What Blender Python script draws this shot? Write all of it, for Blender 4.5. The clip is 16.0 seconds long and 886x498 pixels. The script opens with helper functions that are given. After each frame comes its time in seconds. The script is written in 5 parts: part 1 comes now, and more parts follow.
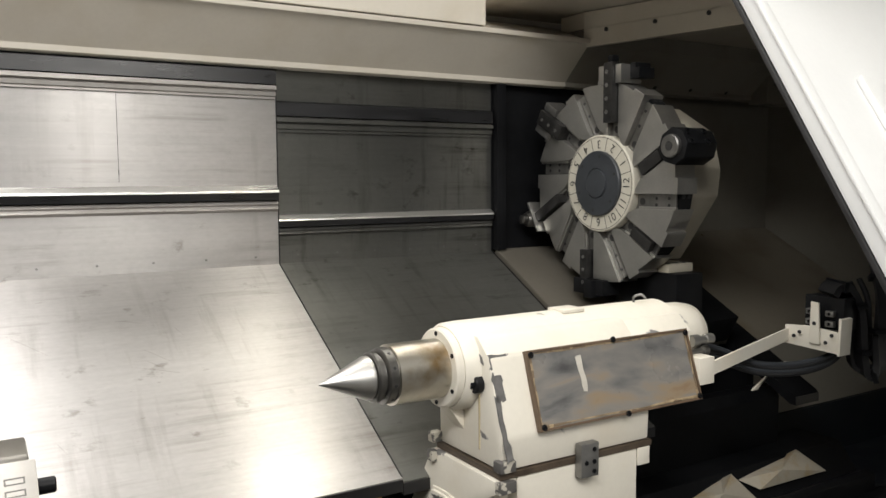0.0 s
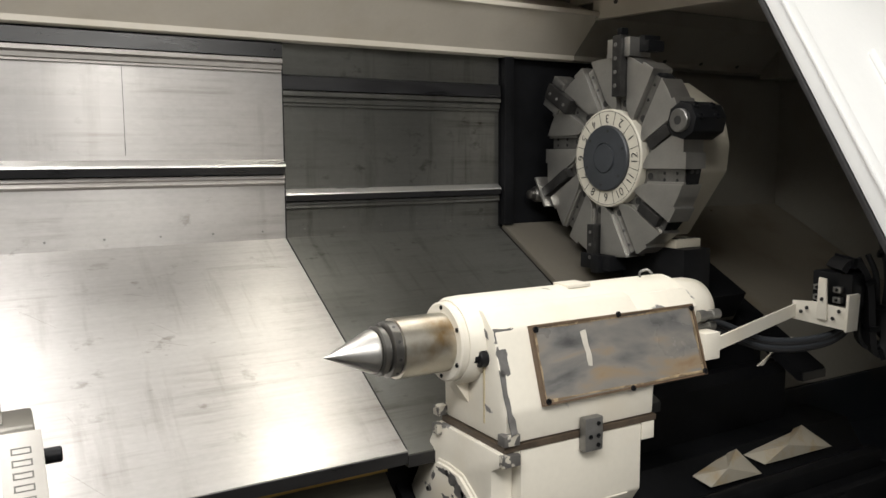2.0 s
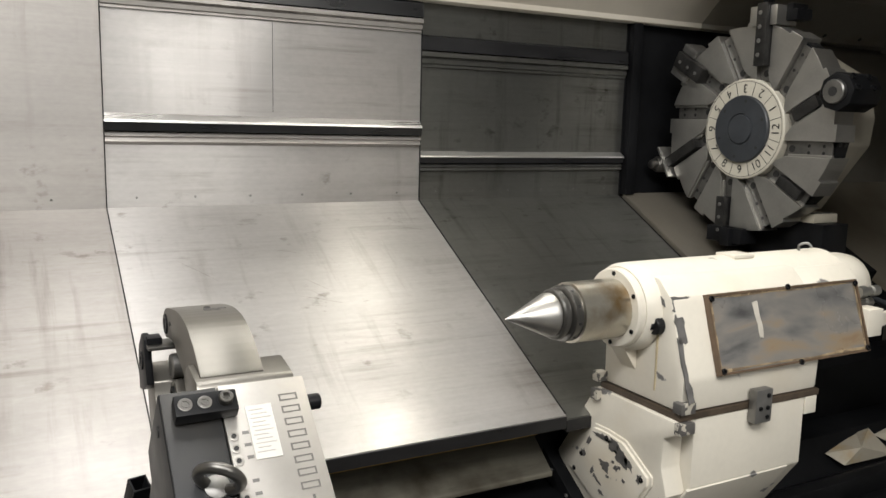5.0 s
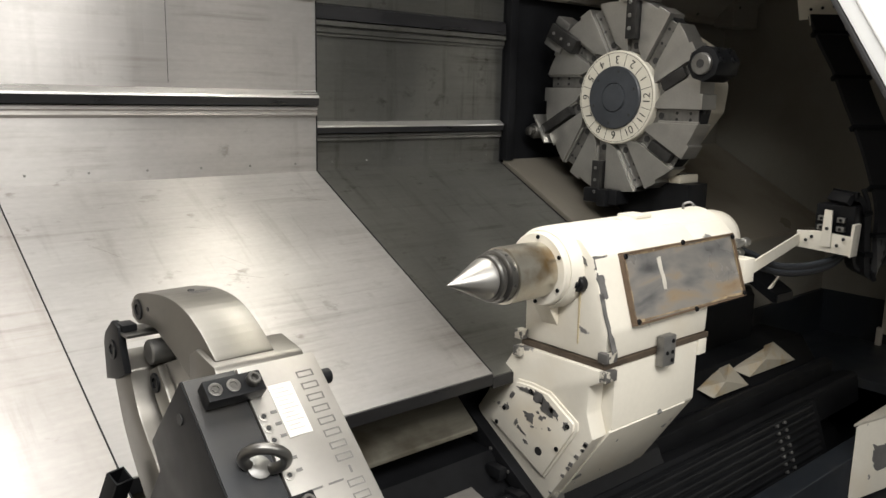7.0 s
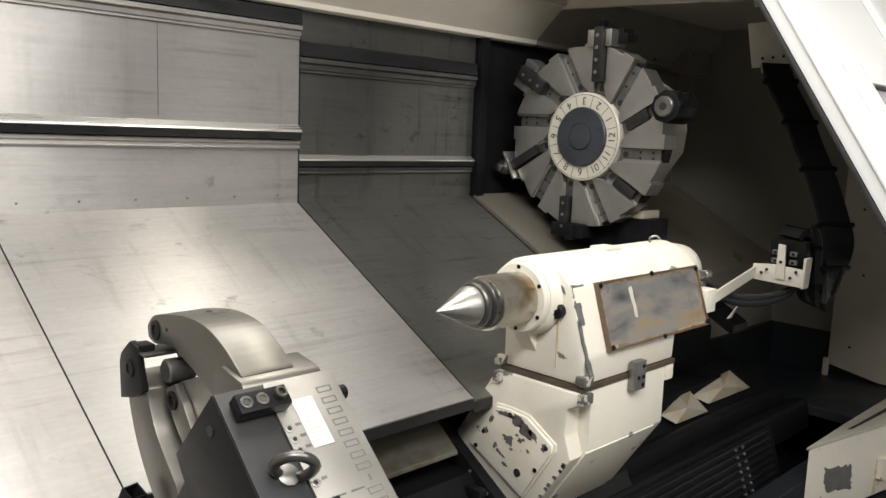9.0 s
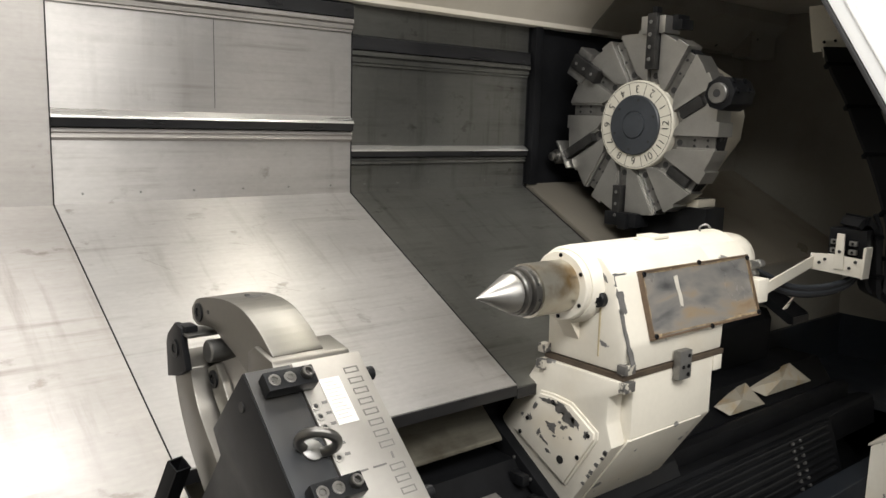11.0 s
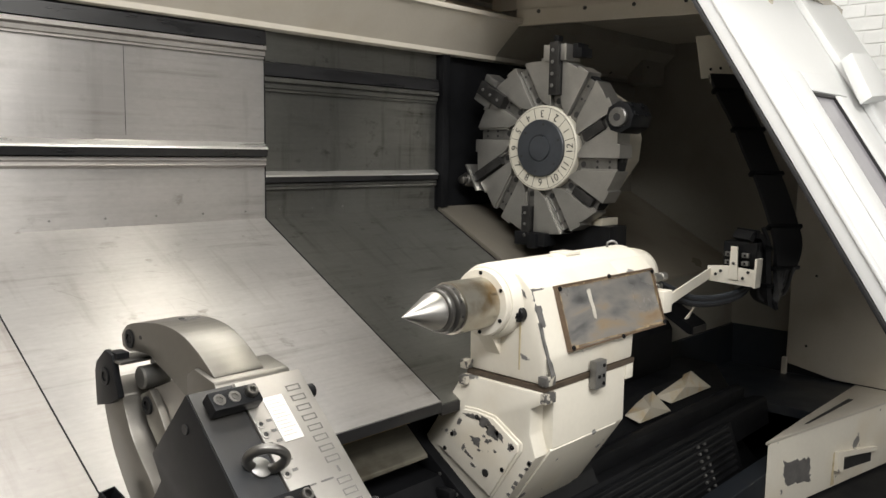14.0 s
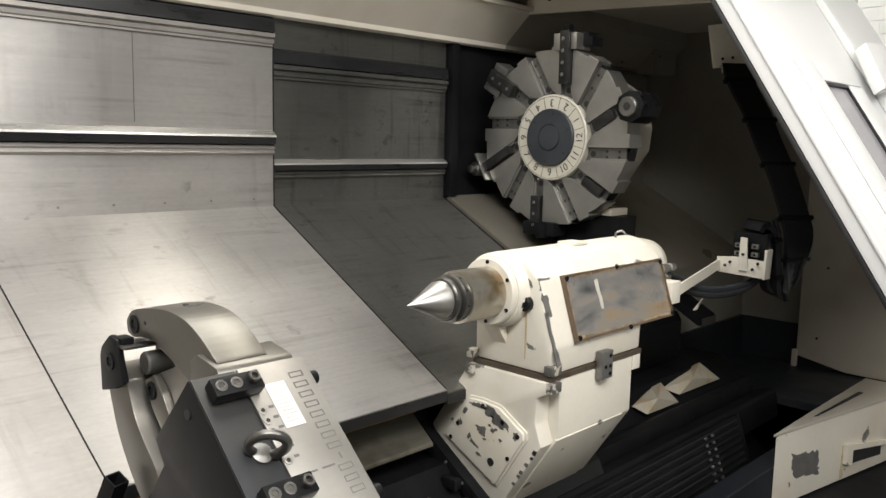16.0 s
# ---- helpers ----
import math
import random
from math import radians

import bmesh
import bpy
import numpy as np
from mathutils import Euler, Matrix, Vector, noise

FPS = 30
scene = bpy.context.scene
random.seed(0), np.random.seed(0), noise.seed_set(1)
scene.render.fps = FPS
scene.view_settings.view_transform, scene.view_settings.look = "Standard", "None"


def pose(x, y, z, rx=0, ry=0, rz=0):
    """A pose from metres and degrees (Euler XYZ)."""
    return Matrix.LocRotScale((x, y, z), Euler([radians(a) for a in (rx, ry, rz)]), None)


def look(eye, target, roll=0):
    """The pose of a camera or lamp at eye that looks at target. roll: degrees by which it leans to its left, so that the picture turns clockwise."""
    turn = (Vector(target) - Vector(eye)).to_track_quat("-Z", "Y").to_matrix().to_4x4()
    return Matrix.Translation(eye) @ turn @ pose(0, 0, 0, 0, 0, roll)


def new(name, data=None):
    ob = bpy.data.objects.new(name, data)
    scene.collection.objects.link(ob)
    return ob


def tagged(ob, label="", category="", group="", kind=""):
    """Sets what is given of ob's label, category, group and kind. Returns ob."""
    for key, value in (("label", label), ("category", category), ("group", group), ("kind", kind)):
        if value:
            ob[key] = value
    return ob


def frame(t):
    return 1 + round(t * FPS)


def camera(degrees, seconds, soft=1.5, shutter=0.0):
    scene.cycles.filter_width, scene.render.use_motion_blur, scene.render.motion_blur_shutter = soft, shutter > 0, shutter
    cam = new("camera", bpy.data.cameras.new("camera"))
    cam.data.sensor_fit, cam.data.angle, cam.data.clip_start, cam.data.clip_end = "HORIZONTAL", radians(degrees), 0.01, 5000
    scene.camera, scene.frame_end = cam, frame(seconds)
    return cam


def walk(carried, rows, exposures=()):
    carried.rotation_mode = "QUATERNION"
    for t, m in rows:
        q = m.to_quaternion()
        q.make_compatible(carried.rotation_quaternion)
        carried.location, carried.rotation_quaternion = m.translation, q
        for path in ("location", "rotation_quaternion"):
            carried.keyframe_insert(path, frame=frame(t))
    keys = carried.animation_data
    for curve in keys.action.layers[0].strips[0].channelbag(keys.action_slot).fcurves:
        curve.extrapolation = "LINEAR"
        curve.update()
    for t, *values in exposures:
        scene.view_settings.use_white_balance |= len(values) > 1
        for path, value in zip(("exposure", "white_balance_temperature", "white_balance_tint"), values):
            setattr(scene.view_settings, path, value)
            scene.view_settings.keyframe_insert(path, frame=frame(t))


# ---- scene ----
cam = camera(57.5, 16.0)
PATH = [
    (0, (-0.727, -1.785, 1.685), (0.304, -0.08, 1.518), -0.4),
    (0.5, (-0.721, -1.787, 1.684), (0.319, -0.088, 1.504), -0.4),
    (1, (-0.719, -1.784, 1.683), (0.315, -0.084, 1.481), -0.3),
    (1.5, (-0.717, -1.786, 1.684), (0.305, -0.081, 1.462), -0.3),
    (2, (-0.716, -1.788, 1.681), (0.292, -0.075, 1.454), -0.3),
    (2.5, (-0.718, -1.793, 1.676), (0.278, -0.073, 1.452), -0.3),
    (3, (-0.74, -1.78, 1.674), (0.232, -0.048, 1.439), 0.1),
    (3.5, (-0.827, -1.759, 1.667), (0.108, -0.009, 1.415), 0.7),
    (4, (-0.907, -1.711, 1.652), (-0.031, 0.066, 1.379), 1.5),
    (6.3, (-1.193, -1.496, 1.671), (-0.028, 0.087, 1.306), 1.4),
    (6.5, (-1.222, -1.487, 1.673), (-0.01, 0.059, 1.299), 1.5),
    (7, (-1.307, -1.474, 1.669), (-0.013, 0.004, 1.294), 1.2),
    (7.5, (-1.366, -1.469, 1.669), (-0.043, -0.012, 1.315), 1.3),
    (8, (-1.414, -1.467, 1.664), (-0.053, -0.039, 1.333), 2.0),
    (8.5, (-1.435, -1.469, 1.663), (-0.041, -0.067, 1.358), 2.7),
    (9, (-1.456, -1.485, 1.667), (-0.062, -0.08, 1.382), 2.2),
    (9.5, (-1.452, -1.504, 1.662), (-0.092, -0.063, 1.39), 1.5),
    (10, (-1.413, -1.55, 1.668), (-0.121, -0.052, 1.375), 1.4),
    (10.2, (-1.394, -1.567, 1.669), (-0.136, -0.043, 1.362), 1.5),
    (12.5, (-1.491, -1.569, 1.663), (-0.163, -0.106, 1.35), 1.3),
    (13, (-1.489, -1.557, 1.662), (-0.083, -0.159, 1.402), 0.5),
    (13.5, (-1.499, -1.554, 1.652), (-0.048, -0.199, 1.41), 0.4),
    (14, (-1.504, -1.563, 1.653), (-0.056, -0.204, 1.412), 0.9),
    (14.5, (-1.494, -1.562, 1.653), (-0.063, -0.186, 1.407), 1.5),
    (15, (-1.494, -1.567, 1.651), (-0.072, -0.185, 1.396), 1.2),
    (15.5, (-1.493, -1.571, 1.65), (-0.071, -0.19, 1.385), 1.3),
    (16, (-1.491, -1.571, 1.649), (-0.065, -0.194, 1.383), 1.2),
]
walk(cam, [(t, look(eye, target, roll)) for t, eye, target, roll in PATH], [(0, -0.24), (2.5, -0.24), (4, -0.28), (6.5, -0.08), (7.5, 0.06), (10, 0.02), (13, 0.0), (16, 0.0)])

# ---- world and lights ----
world = bpy.data.worlds.new("hall_air")
scene.world = world
world.use_nodes = True
world.node_tree.nodes["Background"].inputs[0].default_value = (0.85, 0.92, 1.0, 1)
world.node_tree.nodes["Background"].inputs[1].default_value = 0.012


def area(name, eye, target, sx, sy, watts, colour):
    data = bpy.data.lights.new(name, "AREA")
    data.shape, data.size, data.size_y, data.energy, data.color = "RECTANGLE", sx, sy, watts, colour
    ob = new(name, data)
    ob.matrix_world = look(eye, target)
    return ob


area("hall_and_fill_light", (-0.6, 0.1, 4.25), (-0.6, 0.1, 0), 0.4, 1.7, 42, (1.0, 0.98, 0.95))
area("hall_and_fill_light", (1.12, 0.75, 4.25), (1.12, 0.75, 0), 0.22, 2.6, 50, (1.0, 0.95, 0.83))
# Added broad fill, no known lamp: evens the reflection on the sloping covers.
area("hall_and_fill_light", (0.4, 1.5, 4.3), (0.4, 1.5, 0), 4.4, 1.0, 62, (1.0, 0.98, 0.95))
area("hall_and_fill_light", (-1.9, -2.7, 4.25), (0.1, -0.6, 0.8), 3.2, 0.5, 215, (1.0, 0.98, 0.95))
# Added fill for the sill and tailstock front, not at a known lamp.
area("hall_and_fill_light", (0.5, -3.5, 3.4), (1.4, -0.5, 0.7), 1.1, 2.4, 78, (1.0, 0.97, 0.92))
# Added fill that brightens the brick wall; no lamp is known here.
area("hall_and_fill_light", (3.9, 0.9, 4.4), (5.2, 0.9, 2.4), 0.3, 1.7, 40, (1.0, 0.98, 0.95))

# ---- materials ----


def material(name, colour, rough=0.5, metal=0.0, spread=0.15, scale=6.0, stretch=(1, 1, 1), bump=0.1, fine=60.0, chips=None, chip_level=0.66, chip_scale=9.0, stain=None, coat=0.0, spec=0.5, brushed=0.0, stain_scale=3.5):
    """A painted or metal surface: two scales of tone, fine relief, and chips or stains with edges of their own."""
    m = bpy.data.materials.new(name)
    m.use_nodes = True
    nt = m.node_tree
    b = nt.nodes["Principled BSDF"]
    n = nt.nodes.new
    L = nt.links.new
    co = n("ShaderNodeTexCoord")
    mp = n("ShaderNodeMapping")
    mp.inputs["Scale"].default_value = stretch
    L(co.outputs["Object"], mp.inputs["Vector"])
    big = n("ShaderNodeTexNoise")
    big.inputs["Scale"].default_value, big.inputs["Detail"].default_value = scale, 5
    small = n("ShaderNodeTexNoise")
    small.inputs["Scale"].default_value, small.inputs["Detail"].default_value = fine, 4
    L(mp.outputs[0], big.inputs["Vector"])
    L(mp.outputs[0], small.inputs["Vector"])
    mixn = n("ShaderNodeMath")
    mixn.operation = "ADD"
    L(big.outputs["Fac"], mixn.inputs[0])
    sm = n("ShaderNodeMath")
    sm.operation = "MULTIPLY"
    sm.inputs[1].default_value = 0.35
    L(small.outputs["Fac"], sm.inputs[0])
    L(sm.outputs[0], mixn.inputs[1])
    ramp = n("ShaderNodeValToRGB")
    ramp.color_ramp.elements[0].position, ramp.color_ramp.elements[1].position = 0.45, 0.95
    lo = [c * (1 - spread) for c in colour]
    hi = [min(1, c * (1 + spread)) for c in colour]
    ramp.color_ramp.elements[0].color, ramp.color_ramp.elements[1].color = (*lo, 1), (*hi, 1)
    L(mixn.outputs[0], ramp.inputs[0])
    out = ramp.outputs[0]
    rr = n("ShaderNodeMapRange")
    wide = 0.9 if brushed else 1.0
    rr.inputs["From Min"].default_value, rr.inputs["From Max"].default_value = 0.25, 0.75
    rr.inputs["To Min"].default_value, rr.inputs["To Max"].default_value = max(0.02, rough * (1 - 0.22 * wide)), min(1, rough * (1 + 0.25 * wide))
    L(big.outputs["Fac"], rr.inputs["Value"])
    rough_out, metal_out = rr.outputs[0], None

    def blend(noise_scale, level, other, soft=0.02):
        t = n("ShaderNodeTexNoise")
        t.inputs["Scale"].default_value, t.inputs["Detail"].default_value = noise_scale, 6
        L(co.outputs["Object"], t.inputs["Vector"])
        r = n("ShaderNodeMapRange")
        r.inputs["From Min"].default_value, r.inputs["From Max"].default_value = level, level + soft
        L(t.outputs["Fac"], r.inputs["Value"])
        mx = n("ShaderNodeMix")
        mx.data_type = "RGBA"
        L(r.outputs[0], mx.inputs["Factor"])
        L(out, mx.inputs["A"])
        mx.inputs["B"].default_value = (*other, 1)
        return mx.outputs["Result"], r.outputs[0]

    if stain:
        out, _ = blend(stain_scale, 0.50, stain, 0.26)
    if chips:
        out, mask = blend(chip_scale, chip_level, chips)
    L(out, b.inputs["Base Color"])
    L(rough_out, b.inputs["Roughness"])
    b.inputs["Metallic"].default_value = metal
    b.inputs["Coat Weight"].default_value = coat
    b.inputs["Specular IOR Level"].default_value = spec
    if brushed:
        b.inputs["Anisotropic"].default_value = brushed
        grain = n("ShaderNodeCombineXYZ")
        grain.inputs[1].default_value, grain.inputs[2].default_value = 0.45, 0.9
        L(grain.outputs[0], b.inputs["Tangent"])
        lines = n("ShaderNodeMapping")
        lines.inputs["Scale"].default_value = (1.6, 90, 90)
        L(co.outputs["Object"], lines.inputs["Vector"])
        hair = n("ShaderNodeTexNoise")
        hair.inputs["Scale"].default_value, hair.inputs["Detail"].default_value = 1.0, 4
        L(lines.outputs[0], hair.inputs["Vector"])
        tone = n("ShaderNodeMapRange")
        tone.inputs["From Min"].default_value, tone.inputs["From Max"].default_value = 0.3, 0.7
        tone.inputs["To Min"].default_value, tone.inputs["To Max"].default_value = 0.965, 1.03
        L(hair.outputs["Fac"], tone.inputs["Value"])
        mul = n("ShaderNodeVectorMath")
        mul.operation = "SCALE"
        L(out, mul.inputs[0])
        L(tone.outputs[0], mul.inputs["Scale"])
        L(mul.outputs[0], b.inputs["Base Color"])
    if bump:
        bp = n("ShaderNodeBump")
        bp.inputs["Strength"].default_value, bp.inputs["Distance"].default_value = bump, 0.002
        L(mixn.outputs[0], bp.inputs["Height"])
        L(bp.outputs[0], b.inputs["Normal"])
    return m



def sheet_steel(name, colour, rough, brushed, dirt, dirt_colour, metal):
    """Brushed sheet: grain along x, wiped runs down the sheet, level smears, dark spots and a slow ripple."""
    m = material(name, colour, rough, metal, 0.12, 1.3, (1.0, 2.0, 2.0), 0.03, 45, brushed=brushed)
    nt = m.node_tree
    b = nt.nodes["Principled BSDF"]
    n, L = nt.nodes.new, nt.links.new
    base = b.inputs["Base Color"].links[0].from_socket
    gloss = b.inputs["Roughness"].links[0].from_socket
    co = n("ShaderNodeTexCoord")

    def layer(scale, lo, hi, detail=5.0):
        mp = n("ShaderNodeMapping")
        mp.inputs["Scale"].default_value = scale
        L(co.outputs["Object"], mp.inputs["Vector"])
        t = n("ShaderNodeTexNoise")
        t.inputs["Scale"].default_value, t.inputs["Detail"].default_value, t.inputs["Roughness"].default_value = 1.0, detail, 0.62
        L(mp.outputs[0], t.inputs["Vector"])
        r = n("ShaderNodeMapRange")
        r.inputs["From Min"].default_value, r.inputs["From Max"].default_value = lo, hi
        L(t.outputs["Fac"], r.inputs["Value"])
        return r.outputs[0]

    def both(op, a, c):
        k = n("ShaderNodeMath")
        k.operation = op
        k.use_clamp = True
        for i, v in enumerate((a, c)):
            if isinstance(v, float):
                k.inputs[i].default_value = v
            else:
                L(v, k.inputs[i])
        return k.outputs[0]

    runs = both("MULTIPLY", layer((17, 1.6, 1.6), 0.52, 0.70), layer((2.2, 2.2, 2.2), 0.40, 0.62))
    level = both("MULTIPLY", layer((1.5, 30, 30), 0.52, 0.68), layer((2.7, 3.1, 3.1), 0.45, 0.60))
    spots = both("MULTIPLY", layer((11, 16, 16), 0.60, 0.68, 7.0), layer((1.9, 1.9, 1.9), 0.42, 0.60))
    haze = layer((2.4, 3.4, 3.4), 0.35, 0.72)
    mask = both("ADD", both("ADD", both("MULTIPLY", runs, 0.55), both("MULTIPLY", level, 0.5)), both("ADD", both("MULTIPLY", spots, 0.75), both("MULTIPLY", haze, 0.16)))
    mask = both("MULTIPLY", mask, dirt)
    mx = n("ShaderNodeMix")
    mx.data_type = "RGBA"
    L(mask, mx.inputs["Factor"])
    L(base, mx.inputs["A"])
    mx.inputs["B"].default_value = (*dirt_colour, 1)
    L(mx.outputs["Result"], b.inputs["Base Color"])
    film = n("ShaderNodeMath")
    film.operation = "MULTIPLY_ADD"
    L(haze, film.inputs[0])
    film.inputs[1].default_value = 0.12
    L(gloss, film.inputs[2])
    film2 = n("ShaderNodeMath")
    film2.operation = "SUBTRACT"
    L(film.outputs[0], film2.inputs[0])
    film2.inputs[1].default_value = 0.05
    floor_r = n("ShaderNodeMath")
    floor_r.operation = "MAXIMUM"
    L(film2.outputs[0], floor_r.inputs[0])
    floor_r.inputs[1].default_value = 0.32
    L(floor_r.outputs[0], b.inputs["Roughness"])
    rip = n("ShaderNodeTexNoise")
    rip.inputs["Scale"].default_value, rip.inputs["Detail"].default_value = 2.3, 1
    L(co.outputs["Object"], rip.inputs["Vector"])
    bp = n("ShaderNodeBump")
    bp.inputs["Strength"].default_value, bp.inputs["Distance"].default_value = 0.5, 0.012
    L(rip.outputs["Fac"], bp.inputs["Height"])
    old = b.inputs["Normal"].links[0].from_socket
    L(bp.outputs[0], old.node.inputs["Normal"])
    return m


STEEL = sheet_steel("brushed_stainless", (0.515, 0.50, 0.485), 0.42, 0.86, 0.72, (0.19, 0.16, 0.135), 0.74)
STEEL_DULL = sheet_steel("dull_stainless", (0.42, 0.40, 0.38), 0.48, 0.6, 0.8, (0.17, 0.145, 0.12), 0.75)
# Oily, and darker than STEEL: reflected dark surroundings are put into the base colour.
STEEL_OILY_SHADED = sheet_steel("oily_shaded_stainless", (0.225, 0.225, 0.212), 0.36, 0.82, 0.95, (0.06, 0.058, 0.045), 0.85)
OILY_WAY = material("oily_ground_way", (0.17, 0.16, 0.13), 0.34, 0.6, 0.25, 4, (0.6, 4, 4), 0.06, 40, stain=(0.06, 0.05, 0.035), stain_scale=7.0)
RAIL = material("polished_rail", (0.78, 0.77, 0.75), 0.30, 0.9, 0.12, 3, (0.5, 9, 9), 0.05, 30)
DARK_STRIP = material("dark_wiper_and_shade", (0.011, 0.011, 0.012), 0.30, 0.0, 0.35, 5, (1, 6, 6), 0.1, 40)
CREAM = material("cream_paint", (0.55, 0.51, 0.44), 0.42, 0.0, 0.06, 3, (1, 1, 1), 0.08, 70, stain=(0.48, 0.43, 0.345))
CREAM_OLD = material("aged_cream_paint", (0.73, 0.69, 0.60), 0.40, 0.0, 0.06, 3, (1, 1, 1), 0.10, 60, chips=(0.17, 0.165, 0.16), chip_level=0.675, chip_scale=10, stain=(0.68, 0.61, 0.49))
CREAM_STAINED = material("oil_stained_cream_paint", (0.45, 0.41, 0.33), 0.45, 0.0, 0.08, 5, (1, 1, 1), 0.1, 50, stain=(0.40, 0.27, 0.11), stain_scale=11.0)
TURRET_PAINT = material("turret_cream_paint", (0.50, 0.46, 0.37), 0.42, 0.0, 0.06, 4, (1, 1, 1), 0.1, 60, chips=(0.22, 0.19, 0.15), chip_level=0.72, chip_scale=14)
WHITE = material("white_door_paint", (0.70, 0.705, 0.70), 0.38, 0.0, 0.03, 3, (1, 1, 1), 0.05, 60)
# Cream sheet deep in the machine; its shade is put into this grey.
SHADED_WALL = material("shaded_grey_cream", (0.25, 0.235, 0.20), 0.5, 0.0, 0.08, 2.5, (1, 1, 1), 0.1, 50, stain=(0.20, 0.18, 0.15))
BLACK = material("black_oxide", (0.0085, 0.0088, 0.0098), 0.38, 0.0, 0.4, 9, (1, 1, 1), 0.1, 60, spec=0.16)
BLACK_MATT = material("black_enamel_and_shade", (0.0075, 0.0078, 0.0088), 0.5, 0.0, 0.4, 4, (1, 1, 1), 0.12, 40, spec=0.10)
DARK_GREY = material("dark_grey_enamel", (0.035, 0.039, 0.045), 0.42, 0.0, 0.25, 7, (1, 1, 1), 0.08, 70)
# Cream grey saddle paint with the dim light behind the turret mixed in.
SADDLE = material("shaded_cream_grey_paint", (0.11, 0.10, 0.082), 0.4, 0.0, 0.12, 4, (1, 1, 1), 0.1, 50, stain=(0.11, 0.095, 0.07))
SLOPE_PAINT = material("oily_slope_paint", (0.27, 0.24, 0.19), 0.32, 0.0, 0.10, 3, (1, 1, 1), 0.08, 50, stain=(0.19, 0.16, 0.11), stain_scale=4.0)
RUBBER = material("black_rubber", (0.011, 0.011, 0.012), 0.5, 0.0, 0.3, 9, (1, 1, 1), 0.1, 70)
MACHINED = material("machined_steel", (0.42, 0.41, 0.385), 0.40, 0.9, 0.10, 12, (1, 1, 1), 0.06, 90)
SLOT_STEEL = material("dark_slot_steel", (0.21, 0.205, 0.195), 0.38, 0.85, 0.25, 14, (1, 1, 1), 0.08, 80)
MACHINED_DARK = material("oily_slot_steel", (0.26, 0.255, 0.245), 0.45, 0.85, 0.2, 14, (1, 1, 1), 0.08, 80)
TOOL_BLACK = material("blackened_tool_steel", (0.035, 0.034, 0.033), 0.36, 0.5, 0.4, 20, (1, 1, 1), 0.1, 90)
COLLAR = material("dark_collar_steel", (0.17, 0.165, 0.155), 0.35, 0.9, 0.15, 14, (1, 1, 1), 0.05, 80)
SATIN = material("nickel_plate", (0.40, 0.385, 0.36), 0.42, 0.85, 0.07, 6, (1, 1, 1), 0.04, 80)
CHROME = material("polished_cone_steel", (0.52, 0.51, 0.49), 0.43, 1.0, 0.08, 12, (1, 1, 1), 0.02, 60)
QUILL = material("stained_quill_steel", (0.58, 0.55, 0.48), 0.32, 1.0, 0.10, 5, (1, 1, 1), 0.03, 60, stain=(0.30, 0.19, 0.075), stain_scale=11.0)
# Darker copy of SATIN: shade on the steady arms is put into its colour.
SATIN_SHADED = material("shaded_nickel_plate", (0.20, 0.19, 0.17), 0.38, 0.85, 0.08, 6, (1, 1, 1), 0.05, 80)
BRASS = material("brass_wiper_edge", (0.38, 0.26, 0.08), 0.4, 0.8, 0.3, 9, (0.4, 4, 4), 0.1, 40)
PLATE = material("beige_number_plate", (0.55, 0.52, 0.44), 0.4, 0.0, 0.05, 9, (1, 1, 1), 0.04, 60)
INK = material("black_ink", (0.02, 0.02, 0.02), 0.5, 0.0, 0.1, 9, (1, 1, 1), 0.0)
ENGRAVED = material("engraved_grey", (0.16, 0.155, 0.15), 0.5, 0.5, 0.1, 9, (1, 1, 1), 0.0)
PLATE_ETCH = material("etched_plate", (0.17, 0.165, 0.155), 0.5, 0.4, 0.1, 9, (1, 1, 1), 0.0)
PAPER = material("white_label_foil", (0.62, 0.61, 0.57), 0.4, 0.0, 0.04, 9, (1, 1, 1), 0.02)
GREY_PRINT = material("faded_print", (0.42, 0.40, 0.37), 0.5, 0.0, 0.1, 9, (1, 1, 1), 0.0)


def grimy_plastic(name):
    """Clouded plastic sheet with wiped grey oil, beige film and brown patches."""
    m = material(name, (0.25, 0.24, 0.22), 0.30, 0.0, 0.3, 4, (1, 1, 1), 0.06, 20, coat=0.25)
    nt = m.node_tree
    n, L = nt.nodes.new, nt.links.new
    co, mp, t, r = n("ShaderNodeTexCoord"), n("ShaderNodeMapping"), n("ShaderNodeTexNoise"), n("ShaderNodeValToRGB")
    mp.inputs["Scale"].default_value, mp.inputs["Rotation"].default_value = (4.0, 6.0, 11.0), (0, radians(9), 0)
    L(co.outputs["Object"], mp.inputs["Vector"])
    t.inputs["Scale"].default_value, t.inputs["Detail"].default_value, t.inputs["Distortion"].default_value = 1.0, 5, 0.35
    L(mp.outputs[0], t.inputs["Vector"])
    e = r.color_ramp.elements
    e[0].position, e[0].color = 0.30, (0.045, 0.045, 0.047, 1)
    e[1].position, e[1].color = 0.74, (0.17, 0.085, 0.038, 1)
    for at, c in ((0.43, (0.15, 0.147, 0.142, 1)), (0.53, (0.215, 0.20, 0.18, 1)), (0.62, (0.26, 0.20, 0.135, 1))):
        k = e.new(at)
        k.color = c
    L(t.outputs["Fac"], r.inputs[0])
    L(r.outputs[0], nt.nodes["Principled BSDF"].inputs["Base Color"])
    return m


GRIME = grimy_plastic("oily_window_plastic")
BEAD = material("dried_oil_bead", (0.34, 0.26, 0.16), 0.45, 0.0, 0.5, 25, (1, 1, 1), 0.2, 60, chips=(0.19, 0.14, 0.09), chip_level=0.52, chip_scale=30)
